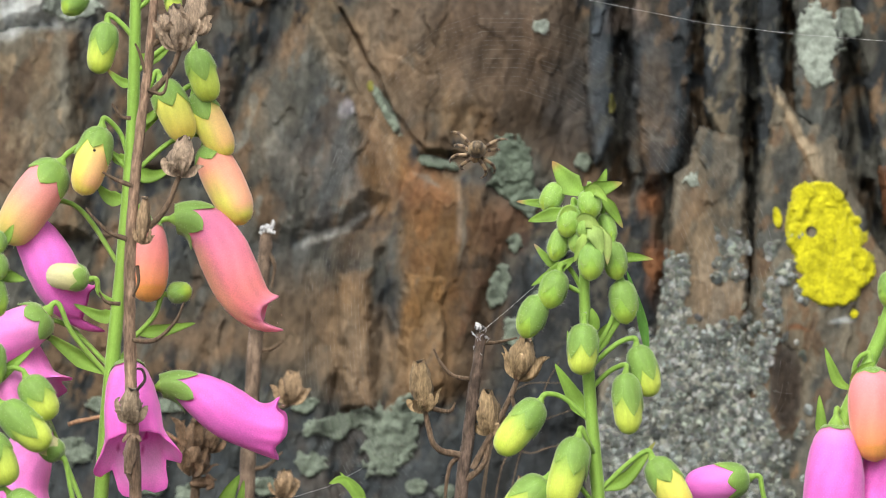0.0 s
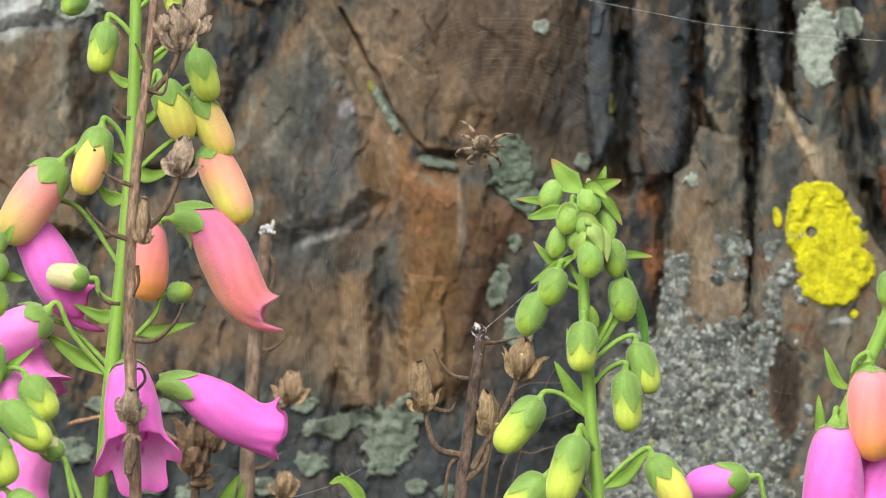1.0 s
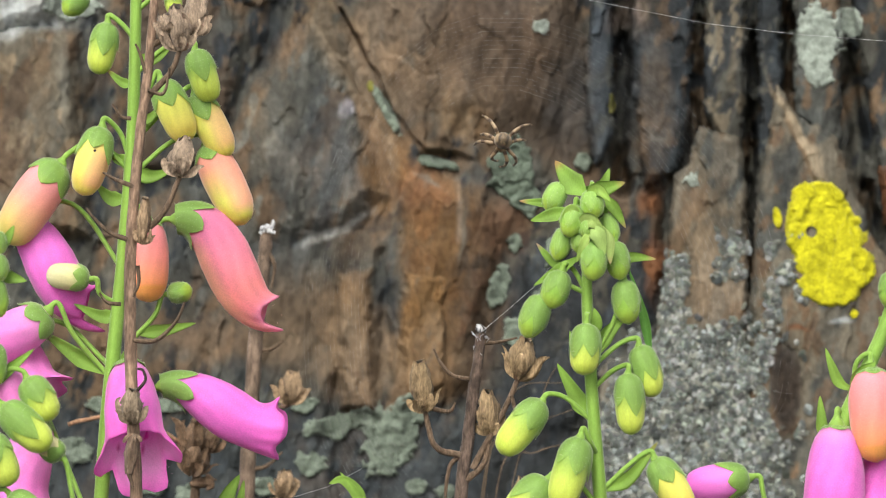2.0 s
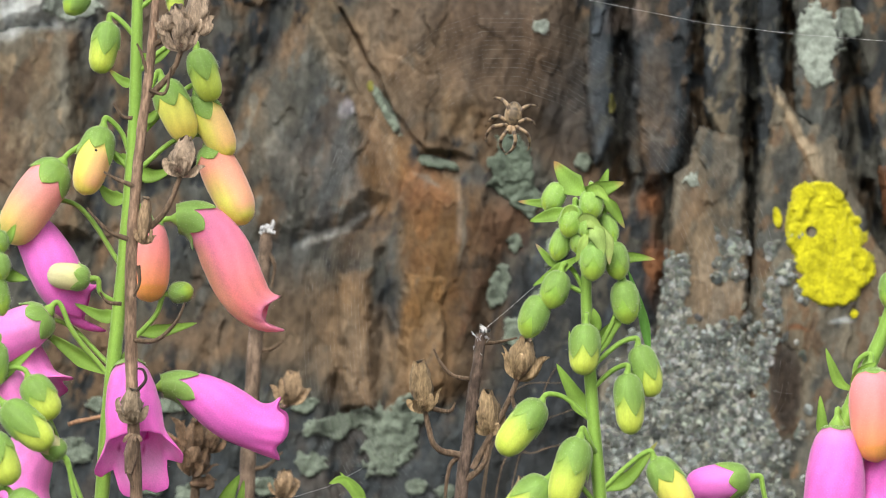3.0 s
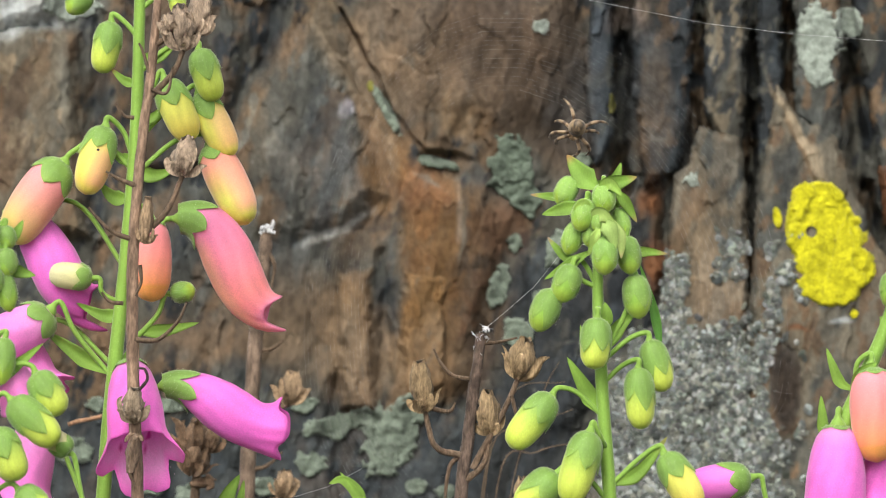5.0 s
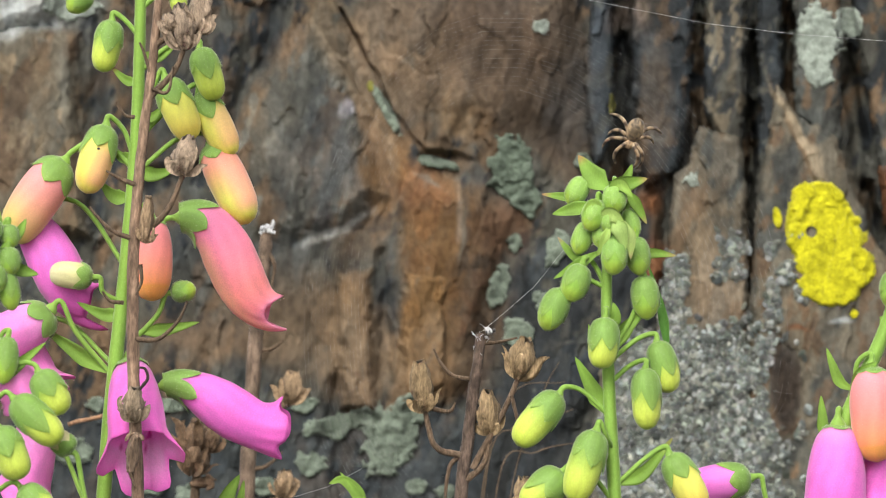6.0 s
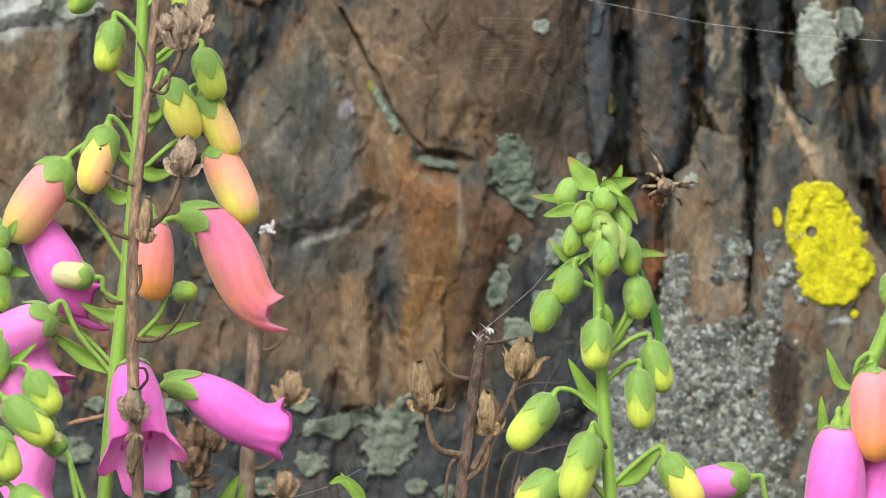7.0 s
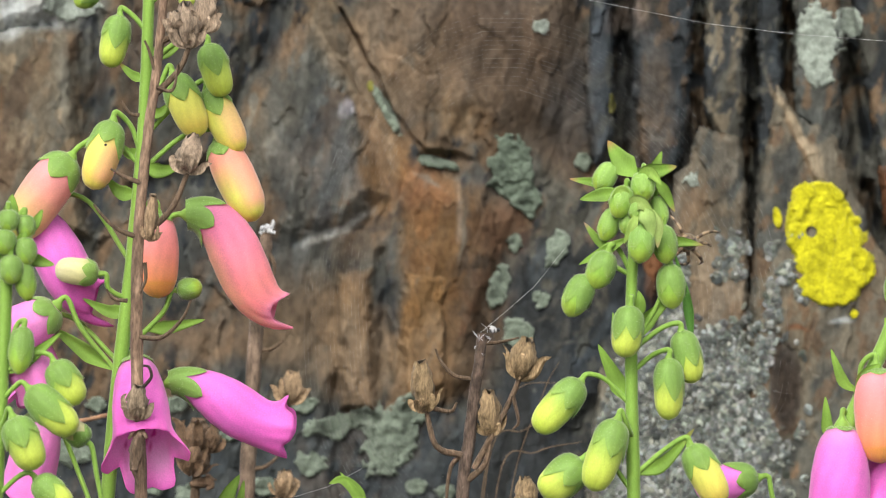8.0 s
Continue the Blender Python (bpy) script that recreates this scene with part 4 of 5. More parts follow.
A.bloom((60, 740, -50), (30, 880, -40), 90, "rose", 0.2, (168, 960, -30), (112, 830, -60), opened=True, lip=1.57, lip_len=0.15, seed=19)
V, F = sweep(A.line([(169, 262, 43), (172, 269, 44), (169, 276, 44)], 4), np.array([2, 3, 4, 5, 5, 4, 4, 3, 2]) * A.s, 10, 0.5, 3)
part("bite_mark", V, F, DRY, A.ob, "dark nibbled hole in a bud", np.full((len(V), 3), 0.03))
A.bract([(190, 662), (150, 640), (110, 612), (75, 588)], 15, fold=0.6)
A.bract([(212, 552), (180, 560), (130, 538)], 13)
A.bract([(240, 590), (285, 586), (346, 572)], 13)
A.bract([(228, 352), (195, 350), (170, 325)], 14)
A.bract([(228, 300), (265, 312), (305, 300)], 14)
A.bract([(232, 275), (210, 282), (190, 262)], 11)
A.bract([(236, 100), (270, 104), (300, 86)], 12)
A.bract([(238, 150), (215, 145), (188, 122)], 9, tip_tone=(0.3, 0.14, 0.06))
A.bract([(236, 210), (262, 210), (280, 190)], 10)

# nearer spike at the edge, all green buds above and lime ones below
B = Plant("foxglove", 1.24, -60, "budding foxglove spike with green and lime buds", "flower", FOX)
B.stem([(-38, 440), (-40, 560), (-46, 700), (-55, 900), (-70, 1200)], 10, 15)
for k, (u, v, w, h, tw) in enumerate([(-34, 415, 40, 40, 20), (-8, 425, 36, 42, 5), (-62, 430, 36, 40, 0), (-40, 452, 44, 46, 25), (-6, 468, 40, 50, 15), (-70, 480, 42, 50, 0), (-28, 500, 44, 52, 28)]):
    B.bloom((u, v - h * 0.4, tw), (u + (u + 38) * 0.2, v + h * 0.6, tw), w, "green", 0.85, (-39, v + 20), seed=20 + k)
B.bract([(-38, 430), (-32, 400), (-30, 372)], 16)
B.bract([(-20, 440), (8, 425), (24, 398)], 12)
B.bract([(-10, 480), (20, 490), (46, 496)], 12)
B.bloom((-12, 486, 10), (2, 560, 10), 40, "green", 0.85, (-40, 580), (-26, 500), seed=30)
B.bloom((-6, 606, 10), (-14, 690, 15), 46, "green", 0.8, (-42, 690), (-22, 610), seed=31)
B.bloom((46, 668), (92, 742), 62, "lime", 0.72, (-44, 690), (8, 655), seed=32)
B.bloom((6, 715, 20), (88, 792, 20), 66, "lime", 0.72, (-48, 740), (-20, 712, 15), seed=33)
B.bloom((-20, 765, 35), (22, 856, 35), 68, "lime", 0.5, (-50, 800), (-36, 768, 20), seed=34)
B.bloom((20, 872, 25), (80, 925, 25), 56, "lime", 0.58, (-54, 910), (-14, 872, 10), seed=35)
B.bract([(-42, 690), (0, 664), (60, 616)], 14)
B.bloom((104, 812, -30), (70, 780, -30), 46, "cream", 0.6, (140, 960, -30), (122, 870, -30), seed=36)
B.bloom((-30, 640, -30), (20, 720, -40), 80, "rose", 0.2, (-46, 720, -20), opened=True, seed=37, lip=1.0)

# central spike, closed buds only
C = Plant("foxglove", 1.34, 1095, "young foxglove spike with closed green and lime buds", "flower", FOX)
C.stem([(1038, 330), (1036, 420), (1034, 520), (1040, 640), (1050, 780), (1060, 900), (1080, 1250)], 7.5, 12)
for k, (u, v, w, h, tw) in enumerate([(970, 350, 44, 44, 10), (1042, 362, 46, 46, 40), (1002, 392, 46, 50, 40), (984, 432, 42, 52, 10), (1034, 402, 38, 40, 45),
                                      (1078, 404, 36, 46, 10), (1018, 424, 34, 42, 30), (1012, 384, 30, 34, 30)]):
    C.bloom((u + (1038 - u) * 0.28, v - h * 0.55, tw), (u + (u - 1038) * 0.10, v + h * 0.58, tw + 4), w * 0.94, "green", 0.9, (1036, v + 6), seed=40 + k, sepal_tone=(0.23, 0.385, 0.08), pedicel=4)
C.bloom((1044, 428, 50), (1042, 497, 55), 50, "green", 0.8, (1036, 470), seed=50, sepal_tone=(0.20, 0.35, 0.075))
C.bloom((1082, 428, 20), (1092, 496, 20), 46, "green", 0.85, (1036, 490), seed=51)
C.bloom((990, 480, 20), (966, 546, 20), 52, "green", 0.82, (1034, 520), (1012, 480), seed=52)
C.bloom((956, 524, 10), (926, 598, 10), 54, "green", 0.78, (1034, 520), (985, 500), seed=53)
C.bloom((1098, 496, 10), (1108, 574, 10), 53, "green", 0.82, (1042, 640), (1085, 560), seed=54)
C.bloom((1032, 572, 45), (1026, 662, 50), 58, "lime", 0.80, (1040, 640, 10), seed=55)
C.bloom((1126, 612), (1154, 702), 55, "lime", 0.72, (1044, 650), (1090, 610), seed=56)
C.bloom((1106, 660, 20), (1112, 768, 20), 57, "lime", 0.60, (1044, 690), (1078, 658), seed=57)
C.bloom((956, 710, 10), (882, 802, 15), 64, "lime", 0.56, (1046, 748), (1000, 706), seed=58)
C.bloom((1022, 772, 40), (984, 898, 45), 68, "lime", 0.52, (1054, 806), (1040, 782, 30), seed=59)
C.bloom((966, 848, 20), (900, 915, 20), 72, "lime", 0.7, (1058, 900), (1015, 850), seed=60)
C.bloom((1154, 812), (1216, 912), 64, "yellow", 0.42, (1064, 866), (1110, 822), seed=61)
C.bract([(1040, 400, 62), (1052, 420, 72), (1062, 452, 66)], 16, (0.33, 0.47, 0.13))
C.bract([(1012, 404, 48), (1036, 392, 66), (1062, 412, 60)], 15, (0.36, 0.50, 0.13))
C.bract([(1058, 402, 60), (1070, 432, 68), (1072, 468, 58)], 11, (0.38, 0.50, 0.15), tip_tone=(0.5, 0.42, 0.2))
C.bract([(1034, 410, 60), (1024, 436, 64), (1014, 464, 52)], 9, (0.34, 0.49, 0.11))
C.bract([(1030, 352, 45), (1050, 338, 60), (1072, 358, 60)], 13, (0.30, 0.47, 0.09))
C.bract([(1020, 392, 50), (1004, 372, 60), (988, 384, 52)], 10, (0.30, 0.46, 0.09))
C.bract([(1030, 345, 30), (1004, 322, 20), (977, 286, 10)], 22, tip_tone=(0.4, 0.22, 0.08))
C.bract([(1040, 345, 25), (1062, 336, 25), (1100, 324, 20)], 17, tip_tone=(0.4, 0.3, 0.1))
C.bract([(1058, 335, 5), (1066, 320, 5), (1073, 299, 5)], 9)
C.bract([(990, 362, 15), (955, 360, 15), (914, 357, 15)], 9, tip_tone=(0.45, 0.25, 0.12))
C.bract([(1010, 372, 30), (968, 382, 25), (934, 392, 20)], 13)
C.bract([(1060, 345, 25), (1082, 372, 25), (1101, 404, 20)], 11, tip_tone=(0.4, 0.3, 0.12))
C.bract([(1060, 470), (1110, 456, 5), (1156, 459, 5)], 11, tip_tone=(0.4, 0.3, 0.12))
C.bract([(1000, 480), (970, 460), (945, 432)], 9, tip_tone=(0.45, 0.3, 0.2))
C.bract([(1020, 455, 20), (980, 480, 15), (940, 506, 10)], 10)
C.bract([(1042, 640), (1072, 590), (1104, 560)], 14)
C.bract([(1040, 742), (1018, 705), (982, 644)], 17)
C.bract([(1062, 868), (1110, 845), (1160, 782)], 14, tip_tone=(0.3, 0.28, 0.08))
C.bract([(1152, 640, -60), (1138, 560, -60), (1112, 478, -60)], 9, (0.12, 0.30, 0.05))
C.bract([(1034, 640, 20), (1010, 625, 40), (1003, 585, 30)], 7)
C.bract([(1040, 600, 10), (1050, 570, 20), (1046, 545, 20)], 12)

# spike at the far edge with coral and magenta bells
D = Plant("foxglove", 1.30, 1330, "leaning foxglove spike with coral and magenta bells", "flower", FOX)
D.stem([(1610, 420), (1572, 560), (1526, 670), (1492, 750), (1462, 850), (1430, 1000), (1380, 1300)], 12, 15)
D.bloom((1536, 648, 20), (1546, 816, 25), 92, "coral", 0.07, (1512, 700), (1512, 645, 10), seed=62)
D.bloom((1478, 752, 15), (1470, 908, 30), 108, "magenta", 0.05, (1496, 740), (1490, 738), opened=True, lip=1.57, lip_len=0.05, flare=0.3, seed=63, form=DOME)
D.bloom((1568, 780, -20), (1552, 880, -20), 70, "magenta", 0.2, (1500, 820, -10), opened=True, lip=1.57, seed=64)
D.bloom((1574, 480, 10), (1572, 545, 10), 44, "green", 0.8, (1582, 540), seed=65)
D.bract([(1510, 690), (1484, 676), (1470, 645), (1460, 616)], 10)
D.bract([(1480, 764), (1456, 760), (1452, 730), (1450, 700)], 11)
D.bract([(1500, 700, 20), (1520, 660, 30), (1545, 640, 30)], 14)
D.bract([(1556, 560), (1566, 590), (1580, 640)], 10)

# low spike whose single magenta bud shows
E = Plant("foxglove", 1.40, 1400, "low foxglove shoot with one closed magenta bud", "flower", FOX)
E.stem([(1372, 960), (1378, 1050), (1390, 1250)], 8, 11)
E.bloom((1326, 846), (1212, 862), 70, "magenta", 0.46, (1374, 980), (1350, 872), seed=66)

# low shoots between the stems
K = Plant("leaf_shoot", 1.36, 412, "small fresh green leaf shoot", "plant", "shoots")
K.stalk([(412, 2600), (410, 1500), (408, 930)], 5)
K.bract([(408, 940), (400, 890), (424, 840)], 18, name="leaf")
K.bract([(410, 940), (424, 890), (432, 850)], 9, name="leaf")
L = Plant("leaf_shoot", 1.36, 640, "curled fresh green leaf shoot", "plant", "shoots")
L.stalk([(650, 2600), (650, 1500), (644, 940)], 5)
L.bract([(644, 940), (636, 880), (608, 850), (582, 856)], 12, name="leaf")
L.bract([(646, 940), (634, 880), (602, 836)], 9, name="leaf")


# ---- dry stalks of last year ----
STRAW, BARK = (0.29, 0.20, 0.12), (0.125, 0.085, 0.055)


def capsule(plant, base, tip, width, seed, attach=None, mid=None, tone=STRAW):
    """A split seed capsule with curled dry sepals."""
    b0, t0 = plant.pt(*base), plant.pt(*tip)
    n, seg = 14, 20
    t = np.linspace(0, 1, n)
    path = b0 + (t0 - b0) * t[:, None]
    tg, a, b = frames(path)
    phi = np.linspace(0, 2 * np.pi, seg, endpoint=False)
    R = width / 2 * plant.s
    r = R * np.interp(t, [0, 0.15, 0.45, 0.75, 1], [0.2, 0.55, 0.85, 0.7, 0.4])[:, None] * (1 + 0.13 * np.cos(4 * phi + seed)[None] + 0.07 * np.cos(11 * phi + 2 * seed)[None] + 0.9 * (fbm(4 * np.cos(phi)[None] + t[:, None] * 5, 4 * np.sin(phi)[None], seed, 3) - 0.5))
    shift = step(t, 0.7, 1)[:, None] * R * 0.5 * (hash2(np.floor(phi * 2), seed, 4) - 0.4)[None]
    V = (path[:, None] + r[..., None] * (np.cos(phi)[None, :, None] * a[:, None] + np.sin(phi)[None, :, None] * b[:, None]) + shift[..., None] * tg[:, None]).reshape(-1, 3)
    F = grid_faces(n, seg) + [tuple(range(seg)), tuple((n - 1) * seg + i for i in range(seg))[::-1]]
    c = np.array(tone) * (0.55 + 0.9 * fbm(np.tile(phi, n) * 4, np.repeat(t, seg) * 3, seed, 3))[:, None]
    ob = part("seed_capsule", V, F, DRY, plant.ob, "split brown seed capsule", c)
    rng = np.random.default_rng(seed)
    for k in range(8):
        p = k * 0.785 + rng.uniform(-0.4, 0.4)
        out = np.cos(p) * a[0] + np.sin(p) * b[0]
        L = R * rng.uniform(0.8, 2.1)
        q = curve([b0, b0 + out * R * 0.8 + tg[0] * L * 0.3, b0 + out * R * 1.15 + tg[0] * L * 0.8, b0 + out * R * rng.uniform(0.8, 1.7) + tg[0] * L], 5)
        w = R * rng.uniform(0.1, 0.36) * np.sin(np.pi * np.linspace(0.15, 0.97, len(q)))
        V2, F2 = blade(q, w, 0.5, 0.0005)
        part("dry_sepal", V2, F2, DRY, ob, "", np.array(tone) * 1.28 * (0.6 + 0.7 * hash2(np.arange(len(V2)) // 7, k, 3))[:, None])
    if attach:
        line = curve([plant.pt(*p) for p in [attach] + ([mid] if mid else [])] + [b0], 8)
        V3, F3 = sweep(line, np.linspace(6, 4.5, len(line)) * plant.s, 8, 0.2, seed)
        part("stalklet", V3, F3, DRY, ob, "", np.array(BARK) * (0.8 + 0.6 * hash2(np.arange(len(V3)), 0, 2))[:, None])
    return ob


def twig(plant, pts, r, r_end=1.8, tone=BARK):
    return plant.stalk(pts, r, tone, None, "twig", DRY, r_end)


DEAD = "dry foxglove stalks"
Fd = Plant("dry_stalk", 1.30, 260, "dead brown foxglove stalk with withered husks", "dry stalk", DEAD)
Fd.stem([(285, -120), (272, 10), (262, 120), (246, 250), (233, 400), (229, 550), (233, 720), (240, 880), (246, 1200)], 7, 11, (0.19, 0.125, 0.085), "stem", DRY, 0.12)
capsule(Fd, (318, 90, 5), (312, 14, 5), 54, 101, (262, 170), (300, 130), tone=(0.30, 0.225, 0.16))
capsule(Fd, (340, 60, -5), (352, -16, -5), 48, 102, (268, 80), (310, 60), tone=(0.30, 0.225, 0.16))
capsule(Fd, (318, 312, 10), (326, 246, 10), 52, 103, (240, 425, 5), (290, 375, 8), tone=(0.30, 0.225, 0.16))
capsule(Fd, (252, 432, 14), (258, 352, 14), 30, 104)
capsule(Fd, (300, 60, 15), (292, 26, 15), 36, 107, tone=(0.30, 0.225, 0.16))
twig(Fd, [(232, 210, 5), (214, 206, 5), (199, 184, 5)], 4)
twig(Fd, [(226, 424, 5), (195, 412, 5), (170, 390, 5), (152, 368, 5)], 5)
twig(Fd, [(234, 602, 5), (275, 602, 5), (310, 570, 5), (326, 535, 5)], 5)
twig(Fd, [(236, 330, 5), (205, 318, 5), (182, 305, 5)], 5)
twig(Fd, [(258, 130, 5), (248, 95, 8), (240, 78, 8)], 3.5)
twig(Fd, [(214, 538, 8), (190, 535, 8), (176, 518, 8)], 4)
twig(Fd, [(244, 470, 14), (246, 500, 14), (236, 525, 12)], 4)
twig(Fd, [(244, 690, 16), (258, 672, 18), (254, 655, 18), (244, 652, 16)], 3.2, 2, (0.05, 0.035, 0.03))
twig(Fd, [(262, 160, 5), (290, 165, 8), (300, 120, 8)], 4)
capsule(Fd, (232, 748, 12), (234, 690, 14), 44, 105, tone=(0.25, 0.19, 0.13))
capsule(Fd, (236, 768, 12), (228, 836, 14), 26, 106, tone=(0.19, 0.13, 0.09))
twig(Fd, [(232, 790, 12), (226, 830, 14), (236, 862, 14)], 5)

G = Plant("dry_stalk", 1.44, 790, "broken brown foxglove stalk with seed capsules", "dry stalk", DEAD)
G.stem([(851, 590), (846, 640), (838, 690), (828, 780), (816, 880), (806, 1200)], 9, 11.5, (0.085, 0.06, 0.046), "stem", DRY, 0.1)
capsule(G, (752, 728), (742, 640), 48, 111, (816, 806, 5), (770, 790), tone=(0.27, 0.19, 0.105))
capsule(G, (916, 672), (932, 604), 56, 112, (836, 830, 5), (895, 720), tone=(0.27, 0.19, 0.105))
capsule(G, (866, 770), (862, 694), 44, 113, (826, 850, 5), (856, 820, 5), tone=(0.27, 0.19, 0.105))
twig(G, [(834, 672), (800, 664), (778, 640), (768, 618)], 4.5)
twig(G, [(852, 608), (880, 606), (916, 598)], 4)
twig(G, [(760, 722, 5), (795, 728, 8), (806, 712, 8)], 5)
twig(G, [(816, 806), (796, 826), (788, 880), (790, 930)], 5)
twig(G, [(905, 700, 5), (915, 745, 5), (905, 760, 5)], 4)
capsule(G, (934, 905), (926, 846), 42, 114, (812, 960, 5), (880, 945), tone=(0.27, 0.19, 0.105))
rng = np.random.default_rng(9)
fuzz = []
for k in range(20):
    p0 = G.pt(850 + rng.uniform(-12, 10), 590 + rng.uniform(-6, 30), rng.uniform(0, 12))
    p1 = p0 + rng.normal(0, 0.0016, 3)
    p2 = p1 + rng.normal(0, 0.0016, 3)
    fuzz.append((*sweep(curve([p0, p1, p2], 3), 0.00011, 4), (0.55, 0.55, 0.58)))
V, F, c = joined(fuzz)
part("silk_tuft", V, F, SILK, G.ob, "white silk tuft caught on the broken tip", c)

H = Plant("dry_stalk", 1.62, 420, "grey-brown dead stalk close to the rock", "dry stalk", DEAD)
H.stem([(472, 412), (466, 480), (452, 600), (444, 740), (436, 880), (425, 1200)], 11.5, 14.5, (0.13, 0.092, 0.066), "stem", DRY, 0.12)
twig(H, [(452, 620), (480, 618), (502, 602)], 5)
twig(H, [(470, 440, 5), (486, 470, 5), (480, 510, 5)], 5)
twig(H, [(440, 830), (470, 826), (500, 800)], 5)
capsule(H, (512, 716), (520, 660), 50, 121, (446, 720, 5), (480, 725))
capsule(H, (500, 880), (506, 836), 46, 122, (438, 900, 5), (470, 890))
rng = np.random.default_rng(12)
cap = []
for k in range(14):
    q = H.pt(472 + rng.uniform(-11, 12), 412 + rng.uniform(-8, 4), rng.uniform(-4, 8))
    cap.append((*sweep(curve([q, q + rng.normal(0, 0.0010, 3) + np.array((0, 0, 0.0012)), q + rng.normal(0, 0.0014, 3)], 3), rng.uniform(0.0004, 0.0010), 6, 0.4, k), np.full(3, rng.uniform(0.35, 0.65))))
V, F, c = joined(cap)
part("broken_tip", V, F, DRY, H.ob, "pale torn pith", c)

J = Plant("dry_stalk", 1.56, 345, "withered brown foxglove husks on a low stalk", "dry stalk", DEAD)
J.stem([(352, 760), (350, 830), (344, 900), (340, 1200)], 6, 9, BARK, "stem", DRY, 0.1)
capsule(J, (352, 800, 5), (350, 745, 5), 62, 131, tone=(0.15, 0.095, 0.058))
capsule(J, (340, 840, 10), (352, 790, 10), 56, 132, tone=(0.15, 0.095, 0.058))
capsule(J, (372, 800, 8), (378, 755, 8), 40, 134, tone=(0.15, 0.095, 0.058))
capsule(J, (378, 852, 6), (338, 858, 6), 22, 133, tone=(0.15, 0.095, 0.058))
twig(J, [(346, 860), (360, 846), (384, 850)], 3)
twig(J, [(120, 752, -5), (150, 744, -5), (230, 738, -5), (350, 800, 0)], 4, 4, (0.3, 0.17, 0.1))

# withered grass blades leaning before the dark slate
Q = Plant("dry_grass", 1.60, 900, "few withered straw-brown grass blades before the slate", "grass", DEAD)
for pts, r in (([(800, 2300, 0), (830, 1400, 0), (862, 830, 5), (930, 760, 5), (1015, 724, 0)], 2.2), ([(820, 2300, 4), (850, 1400, 4), (880, 860, 4), (950, 800, 4), (1030, 782, 0)], 2.0),
               ([(810, 2300, 8), (838, 1400, 8), (850, 900, 8), (905, 700, 8), (1000, 676, 4)], 1.8), ([(830, 2300, 2), (866, 1400, 2), (900, 900, 2), (960, 700, 2), (990, 640, 0)], 1.6)):
    Q.stalk(pts, r, (0.15, 0.105, 0.066), None, "blade", DRY, 0.7)

# ---- orb web and its spider ----
WEB = 1.42
web = thing("spider_web", at(890, 620, WEB), "fine white orb web spun before the rock", "spider web")
HUB = (890.0, 620.0)


def thread(name, pts, r, parent=web):
    V, F = sweep(np.array([at(u, v, WEB) for u, v in pts]), r, 3)
    return part(name, V, F, SILK, parent, "", np.full((len(V), 3), 0.8))


def rim(q, k):
    """Outline of the web at angle q, k from hub to edge."""
    a = 335 + 150 * max(0, math.cos(q))
    b = 530 if math.sin(q) < 0 else 400
    return HUB[0] + a * k * math.cos(q), HUB[1] + b * k * math.sin(q)


for k in range(30):
    q = k * 2 * math.pi / 30 + 0.03 * math.sin(k * 5)
    thread("radial_thread", [rim(q, 0.64 + 0.2 * max(0, -math.sin(q))), rim(q, 0.92), rim(q, 1.08 + 0.08 * max(0, -math.sin(q)))], 0.000005)
spiral = []
turns = 18
for i in range(turns * 180):
    q = i * 2 * math.pi / 180
    up = max(0, -math.sin(q))
    k = 1.06 + 0.08 * up - (0.36 - 0.09 * up) * i / (turns * 180)
    sag = 1 - 0.005 * abs(math.sin(q * 15))
    spiral.append(rim(q, k * sag))
V, F = sweep(np.array([at(u, v, WEB) for u, v in spiral]), 0.000011, 3)
part("sticky_spiral", V, F, SILK, web, "", np.full((len(V), 3), 0.5))
thread("bridge_thread", [(900, -30), (1060, 4), (1250, 42), (1420, 62), (1568, 73), (1700, 78)], 0.000045)
thread("anchor_thread", [(852, 588), (900, 548), (945, 508), (1000, 440)], 0.00005)
thread("anchor_thread", [(520, 880), (580, 862), (640, 830)], 0.00006)

spider = thing("spider", at(848, 256, WEB), "small tan orb-weaver spider with banded legs on its web", "spider")
mm = 0.001


def ball(c, r, seg=18):
    t = np.linspace(0.02, np.pi - 0.02, seg)
    p = np.linspace(0, 2 * np.pi, seg, endpoint=False)
    V = np.stack([np.cos(t)[:, None] * r[0] + 0 * p, np.sin(t)[:, None] * np.cos(p) * r[1], np.sin(t)[:, None] * np.sin(p) * r[2]], -1).reshape(-1, 3) + np.array(c)
    return V, grid_faces(seg, seg) + [tuple(range(seg)), tuple((seg - 1) * seg + i for i in range(seg))[::-1]]


V, F = ball((-4.6 * mm, 0.2 * mm, 0), (5.8 * mm, 3.7 * mm, 4.0 * mm))
across, along = V[:, 2] / mm, V[:, 0] / mm + 4.6
stripe = step(np.abs(np.abs(across + 0.35 * np.sin(along * 1.9)) - 1.6), 1.0, 0.5) + 0.9 * step(np.abs(across), 0.45, 0.15)
stripe = np.clip(stripe + step(-along, 4.9, 5.6), 0, 1)[:, None] * (0.75 + 0.25 * np.cos(along * 2.6))[:, None]
abdomen = part("abdomen", V, F, CHITIN, spider, "tan abdomen with dark stripes", (1 - stripe) * np.array((0.30, 0.215, 0.12)) + stripe * np.array((0.035, 0.025, 0.018)), local=True)
V, F = ball((4.0 * mm, 0, 0), (2.8 * mm, 1.8 * mm, 2.2 * mm))
part("head", V, F, CHITIN, spider, "", np.array((0.34, 0.23, 0.13)) * (0.6 + 0.6 * step(np.abs(V[:, 2] / mm), 0.3, 0.8))[:, None], local=True)
